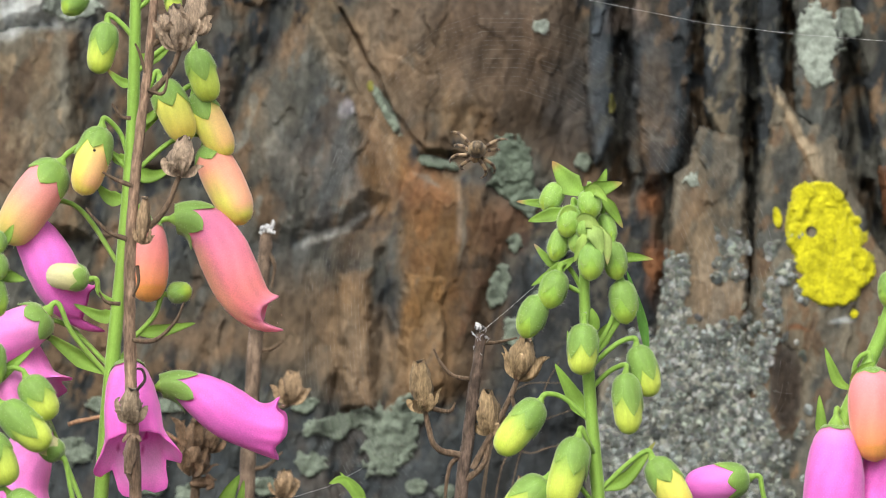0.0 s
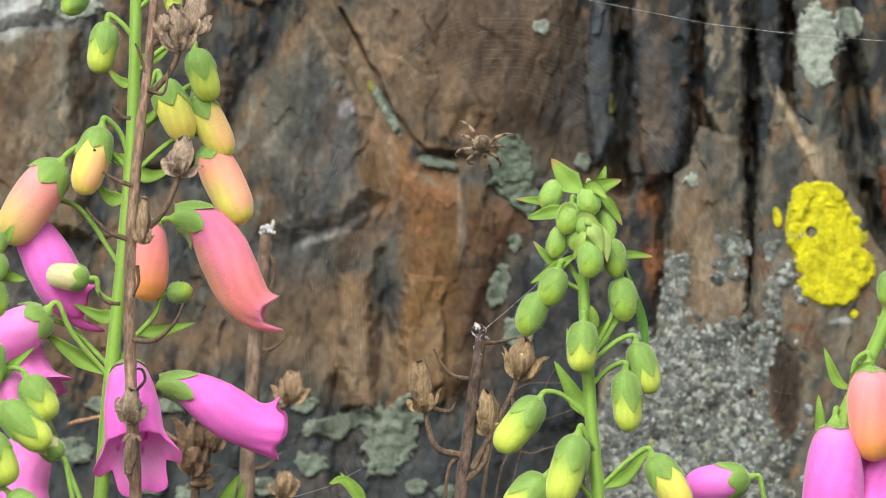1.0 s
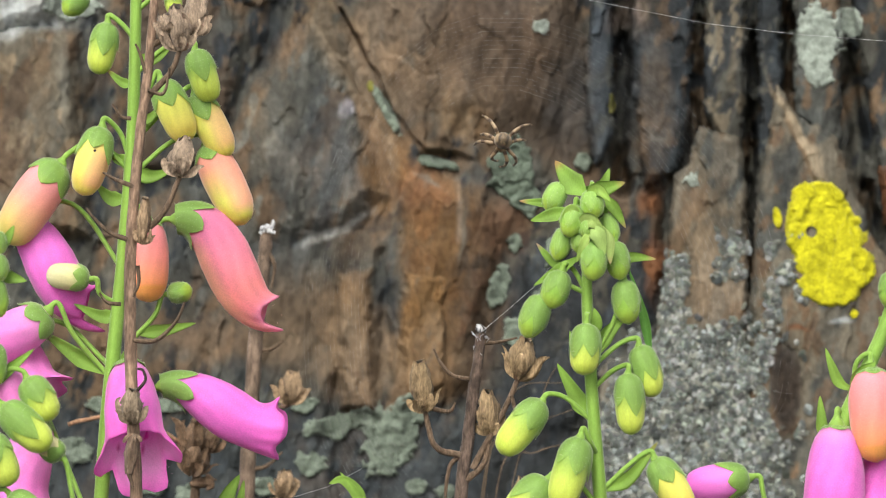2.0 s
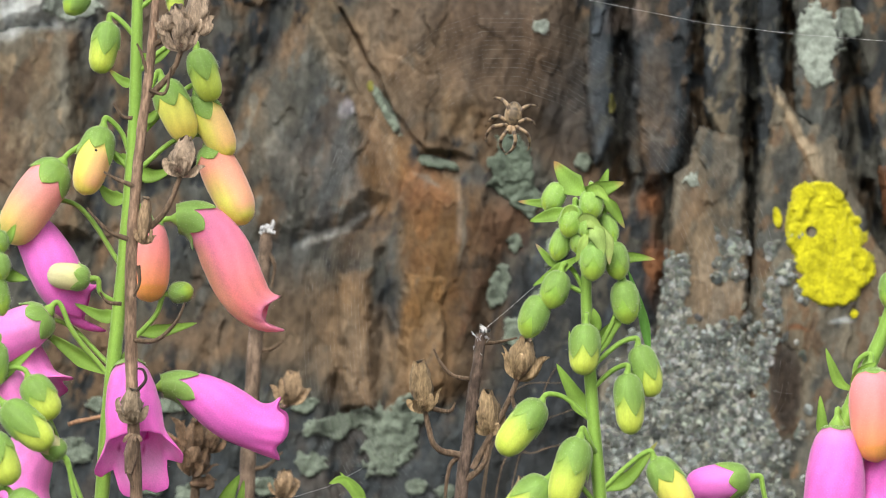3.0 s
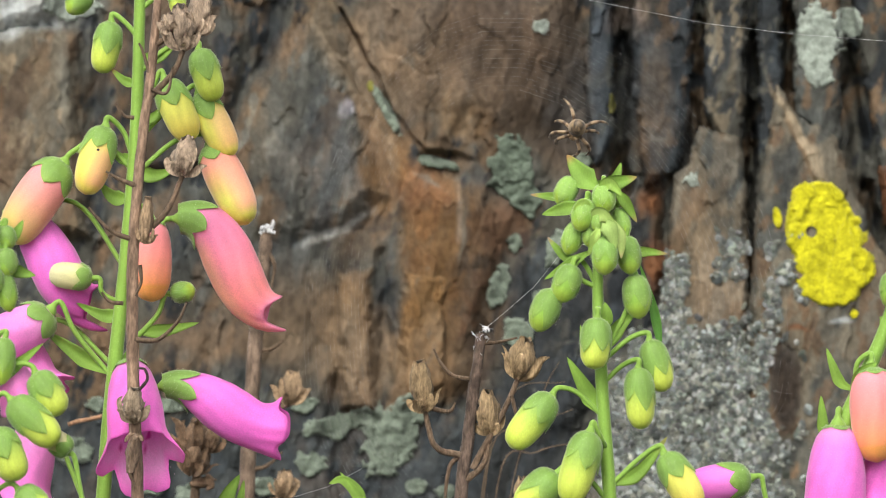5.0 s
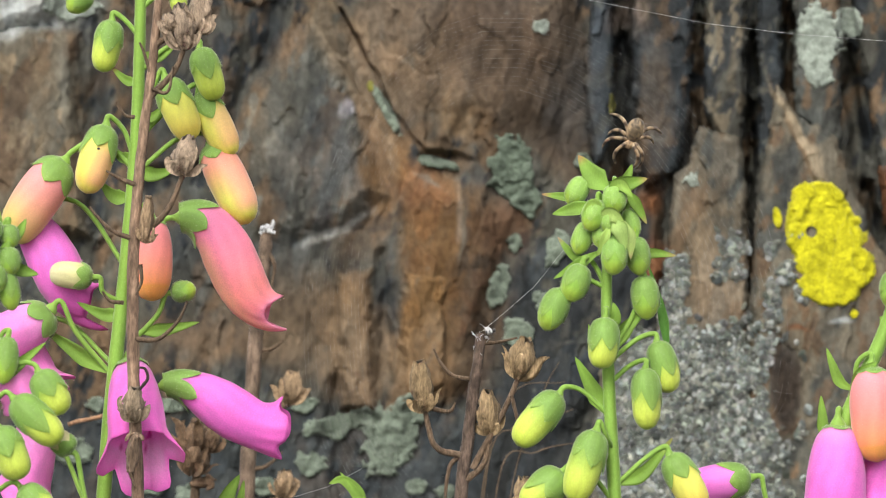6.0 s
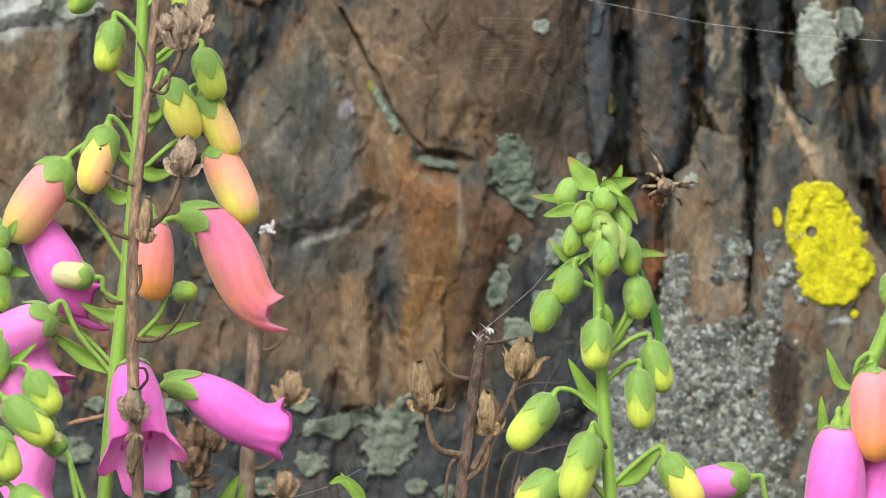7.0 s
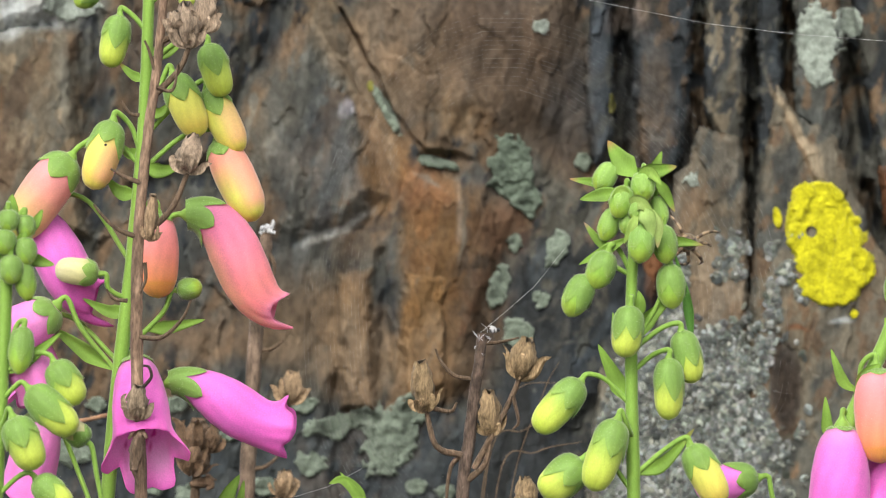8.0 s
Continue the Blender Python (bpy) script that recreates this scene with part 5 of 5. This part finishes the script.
LEGS = []
for k, (ang, size) in enumerate(((24, 13.5), (60, 13.5), (104, 10.0), (140, 14.0))):
    for sgn in (1, -1):
        L = size * mm
        pts = curve([(0, 0, 0), (0.24 * L, -0.12 * L, 0.04 * L * sgn), (0.50 * L, -0.10 * L, 0.07 * L * sgn), (0.72 * L, 0.10 * L, -0.02 * L * sgn), (0.84 * L, 0.32 * L, -0.18 * L * sgn), (0.86 * L, 0.44 * L, -0.28 * L * sgn)], 7)
        n = len(pts)
        s = np.linspace(0, 1, n)
        V, F = sweep(pts, np.interp(s, [0, 0.12, 0.34, 0.42, 0.62, 0.72, 1], [0.7, 0.95, 0.8, 0.9, 0.66, 0.56, 0.28]) * mm, 8)
        band = np.repeat(step(np.sin(s * 24 + k) + 0.9 * (1 - s), -0.1, 0.4), 8)[:, None]
        leg = part("leg", V, F, CHITIN, spider, "pale leg with dark bands", band * np.array((0.29, 0.205, 0.12)) + (1 - band) * np.array((0.07, 0.042, 0.024)), local=True)
        LEGS.append((leg, ang * sgn, (1.8 + 1.4 * math.cos(radians(ang))) * mm, 1.4 * mm * math.sin(radians(ang)) * sgn, k))


def perch(u, v, heading, pitch, roll=0.0):
    """The spider's pose: place on the web, heading in the web's plane, head tipped towards (+) or away (-)."""
    h, p = radians(heading), radians(pitch)
    flat = Vector((math.cos(h), 0, math.sin(h)))
    f = flat * math.cos(p) + Vector((0, -1, 0)) * math.sin(p)
    back = flat * -math.sin(p) + Vector((0, -1, 0)) * math.cos(p)
    back.rotate(Matrix.Rotation(radians(roll), 3, f))
    side = f.cross(-back)
    m = Matrix((f, -back, side)).transposed().to_4x4()
    m.translation = Vector(at(u, v, WEB - 0.006))
    return m


# a tiny fly on the silk at the broken stalk's tip
fly = thing("fly", at(849, 581, 1.432), "tiny black and white fly clinging to silk on a stalk", "fly")
V, F = ball((-0.6 * mm, 0, 0), (1.9 * mm, 1.1 * mm, 1.2 * mm), 12)
rings = step(np.sin(V[:, 0] / mm * 4.2), 0.1, 0.5)[:, None]
part("body", V, F, CHITIN, fly, "black body with pale rings", rings * 0.42 + (1 - rings) * np.array((0.012, 0.012, 0.014)), local=True)
V, F = ball((1.7 * mm, 0, 0.1 * mm), (0.8 * mm, 0.9 * mm, 0.9 * mm), 12)
part("head", V, F, CHITIN, fly, "", np.broadcast_to(np.array((0.02, 0.018, 0.018)), (len(V), 3)), local=True)
for sgn in (1, -1):
    path = curve([(0.6 * mm, -0.5 * mm, 0.8 * mm), (-0.9 * mm, -1.0 * mm, (1.4 + 0.3 * sgn) * mm), (-2.6 * mm, -0.6 * mm, (1.7 + 0.6 * sgn) * mm)], 6)
    V, F = blade(path, 0.55 * mm * np.sin(np.pi * np.linspace(0.12, 0.97, len(path))), 0.1, 0.00006)
    part("wing", V, F, SILK, fly, "pale glassy wing", np.full((len(V), 3), 0.5), local=True)
for k in range(6):
    x, sgn = (k // 2 - 0.7) * 0.8 * mm, 1 if k % 2 else -1
    V, F = sweep(curve([(x, 0, -0.6 * mm), (x * 1.8, sgn * 0.9 * mm, -1.1 * mm), (x * 2.4, sgn * 0.7 * mm, -2.4 * mm)], 4), 0.12 * mm, 5)
    part("leg", V, F, CHITIN, fly, "", np.full((len(V), 3), 0.02), local=True)


# ---- what moves: the wind in the stalks, the spider on its web ----
def motions():
    walk(A.ob, [
        (0, pose(-0.15950, 1.34, 0.00000, -0.00, 0.00, 0)),
        (0.5, pose(-0.15883, 1.34, -0.00006, 0.02, -0.07, 0)),
        (1, pose(-0.15985, 1.34, 0.00007, 0.05, 0.04, 0)),
        (1.5, pose(-0.15945, 1.34, -0.00010, -0.22, -0.03, 0)),
        (3, pose(-0.16024, 1.34, 0.00015, 0.06, 0.13, 0)),
        (3.5, pose(-0.15948, 1.34, 0.00007, 0.04, 0.04, 0)),
        (4, pose(-0.15945, 1.34, 0.00012, 0.14, 0.04, 0)),
        (4.5, pose(-0.16043, 1.34, 0.00027, 0.06, 0.18, 0)),
        (6, pose(-0.16094, 1.34, 0.00076, 0.25, 0.31, 0)),
        (6.5, pose(-0.16220, 1.34, 0.00184, 0.83, 0.63, 0)),
        (7, pose(-0.16129, 1.34, 0.00064, 0.21, 0.40, 0)),
        (7.1, pose(-0.16035, 1.34, 0.00082, 0.24, 0.23, 0)),
        (7.2, pose(-0.16035, 1.34, 0.00082, 0.24, 0.23, 0)),
        (7.3, pose(-0.16303, 1.34, 0.00341, 0.99, 0.97, 0)),
        (7.4, pose(-0.16230, 1.34, 0.00271, 0.79, 0.77, 0)),
        (7.5, pose(-0.16254, 1.34, 0.00294, 0.86, 0.84, 0)),
        (7.6, pose(-0.16279, 1.34, 0.00318, 0.93, 0.90, 0)),
        (7.7, pose(-0.16181, 1.34, 0.00224, 0.65, 0.64, 0)),
        (7.8, pose(-0.15962, 1.34, 0.00012, 0.03, 0.03, 0)),
        (7.9, pose(-0.16108, 1.34, 0.00153, 0.45, 0.44, 0)),
        (8, pose(-0.16286, 1.34, 0.00253, 0.85, 0.79, 0)),
    ])
    walk(B.ob, [
        (0, pose(-0.18761, 1.24, -0.00000, 0.00, 0.00, 0)),
        (0.5, pose(-0.18768, 1.24, -0.00000, 0.00, -0.01, 0)),
        (1, pose(-0.18761, 1.24, -0.00000, 0.00, 0.00, 0)),
        (1.5, pose(-0.18761, 1.24, -0.00050, 0.00, 0.00, 0)),
        (3, pose(-0.18727, 1.24, 0.00019, 0.00, 0.05, 0)),
        (3.5, pose(-0.18740, 1.24, 0.00018, 0.00, 0.03, 0)),
        (4, pose(-0.18713, 1.24, 0.00055, 0.00, 0.07, 0)),
        (4.5, pose(-0.18666, 1.24, 0.00126, 0.00, 0.15, 0)),
        (6, pose(-0.18577, 1.24, 0.00235, 0.00, 0.29, 0)),
        (6.5, pose(-0.18590, 1.24, 0.00166, 0.00, 0.27, 0)),
        (7, pose(-0.18707, 1.24, 0.00192, 0.00, 0.08, 0)),
        (7.1, pose(-0.18658, 1.24, 0.00127, 0.00, 0.16, 0)),
        (7.2, pose(-0.18658, 1.24, 0.00127, 0.00, 0.16, 0)),
        (7.3, pose(-0.18335, 1.24, 0.00527, 0.00, 0.66, 0)),
        (7.4, pose(-0.18423, 1.24, 0.00418, 0.00, 0.53, 0)),
        (7.5, pose(-0.18393, 1.24, 0.00454, 0.00, 0.57, 0)),
        (7.6, pose(-0.18364, 1.24, 0.00491, 0.00, 0.62, 0)),
        (7.7, pose(-0.18482, 1.24, 0.00345, 0.00, 0.44, 0)),
        (7.8, pose(-0.18746, 1.24, 0.00018, 0.00, 0.02, 0)),
        (7.9, pose(-0.18570, 1.24, 0.00236, 0.00, 0.30, 0)),
        (8, pose(-0.18339, 1.24, 0.00629, 0.00, 0.66, 0)),
    ])
    walk(C.ob, [
        (0, pose(0.07471, 1.34, -0.00000, -0.00, -0.00, 0)),
        (0.5, pose(0.07658, 1.34, 0.00167, 0.28, -0.24, 0)),
        (1, pose(0.07505, 1.34, 0.00114, 0.11, -0.06, 0)),
        (1.5, pose(0.07364, 1.34, 0.00031, 0.33, 0.20, 0)),
        (3, pose(0.07529, 1.34, -0.00001, 0.09, 0.01, 0)),
        (3.5, pose(0.07492, 1.34, 0.00074, 0.22, 0.08, 0)),
        (4, pose(0.07416, 1.34, 0.00078, -0.25, 0.23, 0)),
        (4.5, pose(0.07565, 1.34, 0.00254, 0.47, 0.25, 0)),
        (6, pose(0.06676, 1.34, 0.00216, -0.52, 1.68, 0)),
        (6.5, pose(0.06421, 1.34, 0.00280, -0.26, 1.82, 0)),
        (7, pose(0.07421, 1.34, 0.00178, -0.20, 0.63, 0)),
        (7.2, pose(0.06960, 1.34, 0.00023, -0.49, 1.59, 0)),
        (7.3, pose(0.06488, 1.34, 0.00486, -0.29, 2.89, 0)),
        (7.4, pose(0.06476, 1.34, 0.00575, -0.17, 2.90, 0)),
        (7.5, pose(0.06412, 1.34, 0.00166, -0.51, 2.51, 0)),
        (7.6, pose(0.06484, 1.34, 0.00443, -0.35, 2.92, 0)),
        (7.7, pose(0.07065, 1.34, 0.00202, -0.12, 1.19, 0)),
        (7.8, pose(0.06868, 1.34, 0.00514, 0.13, 1.69, 0)),
        (7.9, pose(0.06885, 1.34, 0.00335, -0.11, 1.70, 0)),
        (8, pose(0.05859, 1.34, 0.00801, 0.91, 3.41, 0)),
    ])
    walk(D.ob, [
        (0, pose(0.12724, 1.3, -0.00000, 0.00, 0.00, 0)),
        (0.5, pose(0.12724, 1.3, -0.00012, 0.00, 0.00, 0)),
        (1, pose(0.12710, 1.3, 0.00010, 0.00, -0.02, 0)),
        (1.5, pose(0.12724, 1.3, -0.00012, 0.00, 0.00, 0)),
        (3, pose(0.12738, 1.3, -0.00022, 0.00, 0.02, 0)),
        (3.5, pose(0.12738, 1.3, -0.00010, 0.00, 0.02, 0)),
        (4, pose(0.12729, 1.3, 0.00001, 0.00, 0.01, 0)),
        (4.5, pose(0.12753, 1.3, -0.00020, 0.00, 0.04, 0)),
        (6, pose(0.12753, 1.3, -0.00009, 0.00, 0.04, 0)),
        (6.5, pose(0.12767, 1.3, -0.00007, 0.00, 0.07, 0)),
        (7, pose(0.12753, 1.3, -0.00020, 0.00, 0.04, 0)),
        (7.5, pose(0.12914, 1.3, -0.00087, 0.00, 0.29, 0)),
        (8, pose(0.12824, 1.3, -0.00049, 0.00, 0.15, 0)),
    ])
    walk(E.ob, [
        (0, pose(0.15459, 1.4, -0.00000, 0.00, 0.00, 0)),
        (0.5, pose(0.15459, 1.4, -0.00000, 0.00, 0.00, 0)),
        (1, pose(0.15459, 1.4, -0.00000, 0.00, 0.00, 0)),
        (1.5, pose(0.15459, 1.4, -0.00000, 0.00, 0.00, 0)),
        (3, pose(0.15475, 1.4, -0.00001, 0.00, 0.03, 0)),
        (3.5, pose(0.15475, 1.4, -0.00001, 0.00, 0.03, 0)),
        (4, pose(0.15475, 1.4, -0.00001, 0.00, 0.03, 0)),
        (4.5, pose(0.15491, 1.4, -0.00002, 0.00, 0.05, 0)),
        (6, pose(0.15491, 1.4, -0.00002, 0.00, 0.05, 0)),
        (6.5, pose(0.15506, 1.4, -0.00003, 0.00, 0.08, 0)),
        (7, pose(0.15491, 1.4, -0.00002, 0.00, 0.05, 0)),
        (7.5, pose(0.15644, 1.4, -0.00091, 0.00, 0.31, 0)),
        (8, pose(0.15613, 1.4, -0.00011, 0.00, 0.26, 0)),
    ])
    walk(Fd.ob, [
        (0, pose(-0.12211, 1.3, -0.00000, 0.00, 0.00, 0)),
        (0.5, pose(-0.12078, 1.3, 0.00001, 0.00, -0.13, 0)),
        (1, pose(-0.12211, 1.3, -0.00000, 0.00, 0.00, 0)),
        (1.5, pose(-0.12062, 1.3, -0.00011, 0.00, -0.13, 0)),
        (3, pose(-0.12302, 1.3, -0.00001, 0.00, 0.13, 0)),
        (3.5, pose(-0.12176, 1.3, -0.00000, 0.00, 0.00, 0)),
        (4, pose(-0.12176, 1.3, -0.00000, 0.00, 0.00, 0)),
        (4.5, pose(-0.12271, 1.3, 0.00011, 0.00, 0.13, 0)),
        (6, pose(-0.12343, 1.3, 0.00046, 0.00, 0.25, 0)),
        (6.5, pose(-0.12069, 1.3, 0.00071, 0.00, 0.00, 0)),
        (7, pose(-0.12089, 1.3, 0.00036, 0.00, -0.02, 0)),
        (7.5, pose(-0.12407, 1.3, 0.00141, 0.00, 0.51, 0)),
        (8, pose(-0.12429, 1.3, 0.00123, 0.00, 0.49, 0)),
    ])
    walk(G.ob, [
        (0, pose(0.00155, 1.44, -0.00000, 0.00, 0.00, 0)),
        (0.5, pose(0.00155, 1.44, -0.00000, 0.00, 0.00, 0)),
        (1, pose(0.00155, 1.44, -0.00000, 0.00, 0.00, 0)),
        (1.5, pose(0.00155, 1.44, -0.00000, 0.00, 0.00, 0)),
        (3, pose(0.00155, 1.44, -0.00000, 0.00, 0.00, 0)),
        (3.5, pose(0.00155, 1.44, -0.00000, 0.00, 0.00, 0)),
        (4, pose(0.00155, 1.44, -0.00000, 0.00, 0.00, 0)),
        (4.5, pose(0.00155, 1.44, -0.00000, 0.00, 0.00, 0)),
        (6, pose(0.00155, 1.44, -0.00000, 0.00, 0.00, 0)),
        (6.5, pose(0.00171, 1.44, 0.00001, 0.00, 0.02, 0)),
        (7, pose(0.00163, 1.44, 0.00000, 0.00, 0.01, 0)),
        (7.5, pose(0.00202, 1.44, 0.00002, 0.00, 0.07, 0)),
        (8, pose(0.00179, 1.44, 0.00001, 0.00, 0.04, 0)),
    ])
    steps = [
        (0, 844, 264, -100, -68),
        (0.2, 848, 259, -100, -62),
        (0.4, 842, 244, -100, -28),
        (0.6, 842, 226, -97, -4),
        (0.8, 844, 241, -100, -36),
        (1, 854, 253, -104, -70),
        (1.2, 868, 255, -108, -82),
        (1.4, 867, 253, -106, -92),
        (1.6, 878, 253, -106, -100),
        (2.2, 892, 242, -104, -60),
        (2.8, 903, 230, -102, -18),
        (3, 907, 212, -99, -2),
        (3.2, 904, 207, -98, 2),
        (3.4, 902, 222, -104, -36),
        (3.6, 923, 229, -104, -62),
        (3.8, 925, 232, -108, -78),
        (4, 948, 233, -118, -116),
        (4.2, 964, 228, -116, -108),
        (4.4, 968, 221, -112, -60),
        (4.6, 982, 214, -108, -24),
        (4.9, 1010, 222, -112, -70),
        (5.4, 1075, 240, -114, -60),
        (5.8, 1117, 252, -120, -66),
        (6, 1120, 239, -112, -18),
        (6.2, 1144, 268, -116, -84),
        (6.4, 1166, 256, -112, -14),
        (6.6, 1142, 293, -116, -88),
        (6.8, 1167, 300, -114, -60),
        (7, 1182, 322, -118, -96),
        (7.2, 1200, 376, -118, -104),
        (7.4, 1217, 372, -116, -80),
        (7.6, 1211, 412, -114, -70),
        (7.8, 1177, 404, -114, -76),
        (7.9, 1230, 436, -114, -80),
        (8, 1220, 424, -114, -80),
    ]
    walk(fly, [(t, pose(*at(u, v, 1.432), 0, tilt, 0)) for t, u, v, tilt in (
        (0, 849, 581, 10), (1, 847, 582, 12), (3.5, 861, 586, -4), (4.5, 862, 585, -6), (6, 868, 587, -10), (7, 871, 588, -12), (7.5, 874, 587, -14), (8, 876, 585, -8))])
    # the legs keep to the web while the abdomen tips out from it
    walk(spider, [(t, perch(u, v, heading, 0.36 * pitch)) for t, u, v, heading, pitch in steps])
    walk(abdomen, [(t, pose(2.2 * mm, 0, 0, 0, 0, -0.68 * pitch)) for t, u, v, heading, pitch in steps])
    for leg, ang, hx, hz, k in LEGS:
        rows = []
        for i in range(41):
            t = i * 0.2
            swing = 11 * math.sin(t * (5.1 + 0.7 * k) + ang) + 6 * math.sin(t * 9.3 + 2 * k)
            lift = 8 * math.sin(t * 6.1 + k * 1.7 + ang)
            rows.append((t, pose(hx, 0, hz, 0, -ang + swing, lift)))
        walk(leg, rows)


motions()
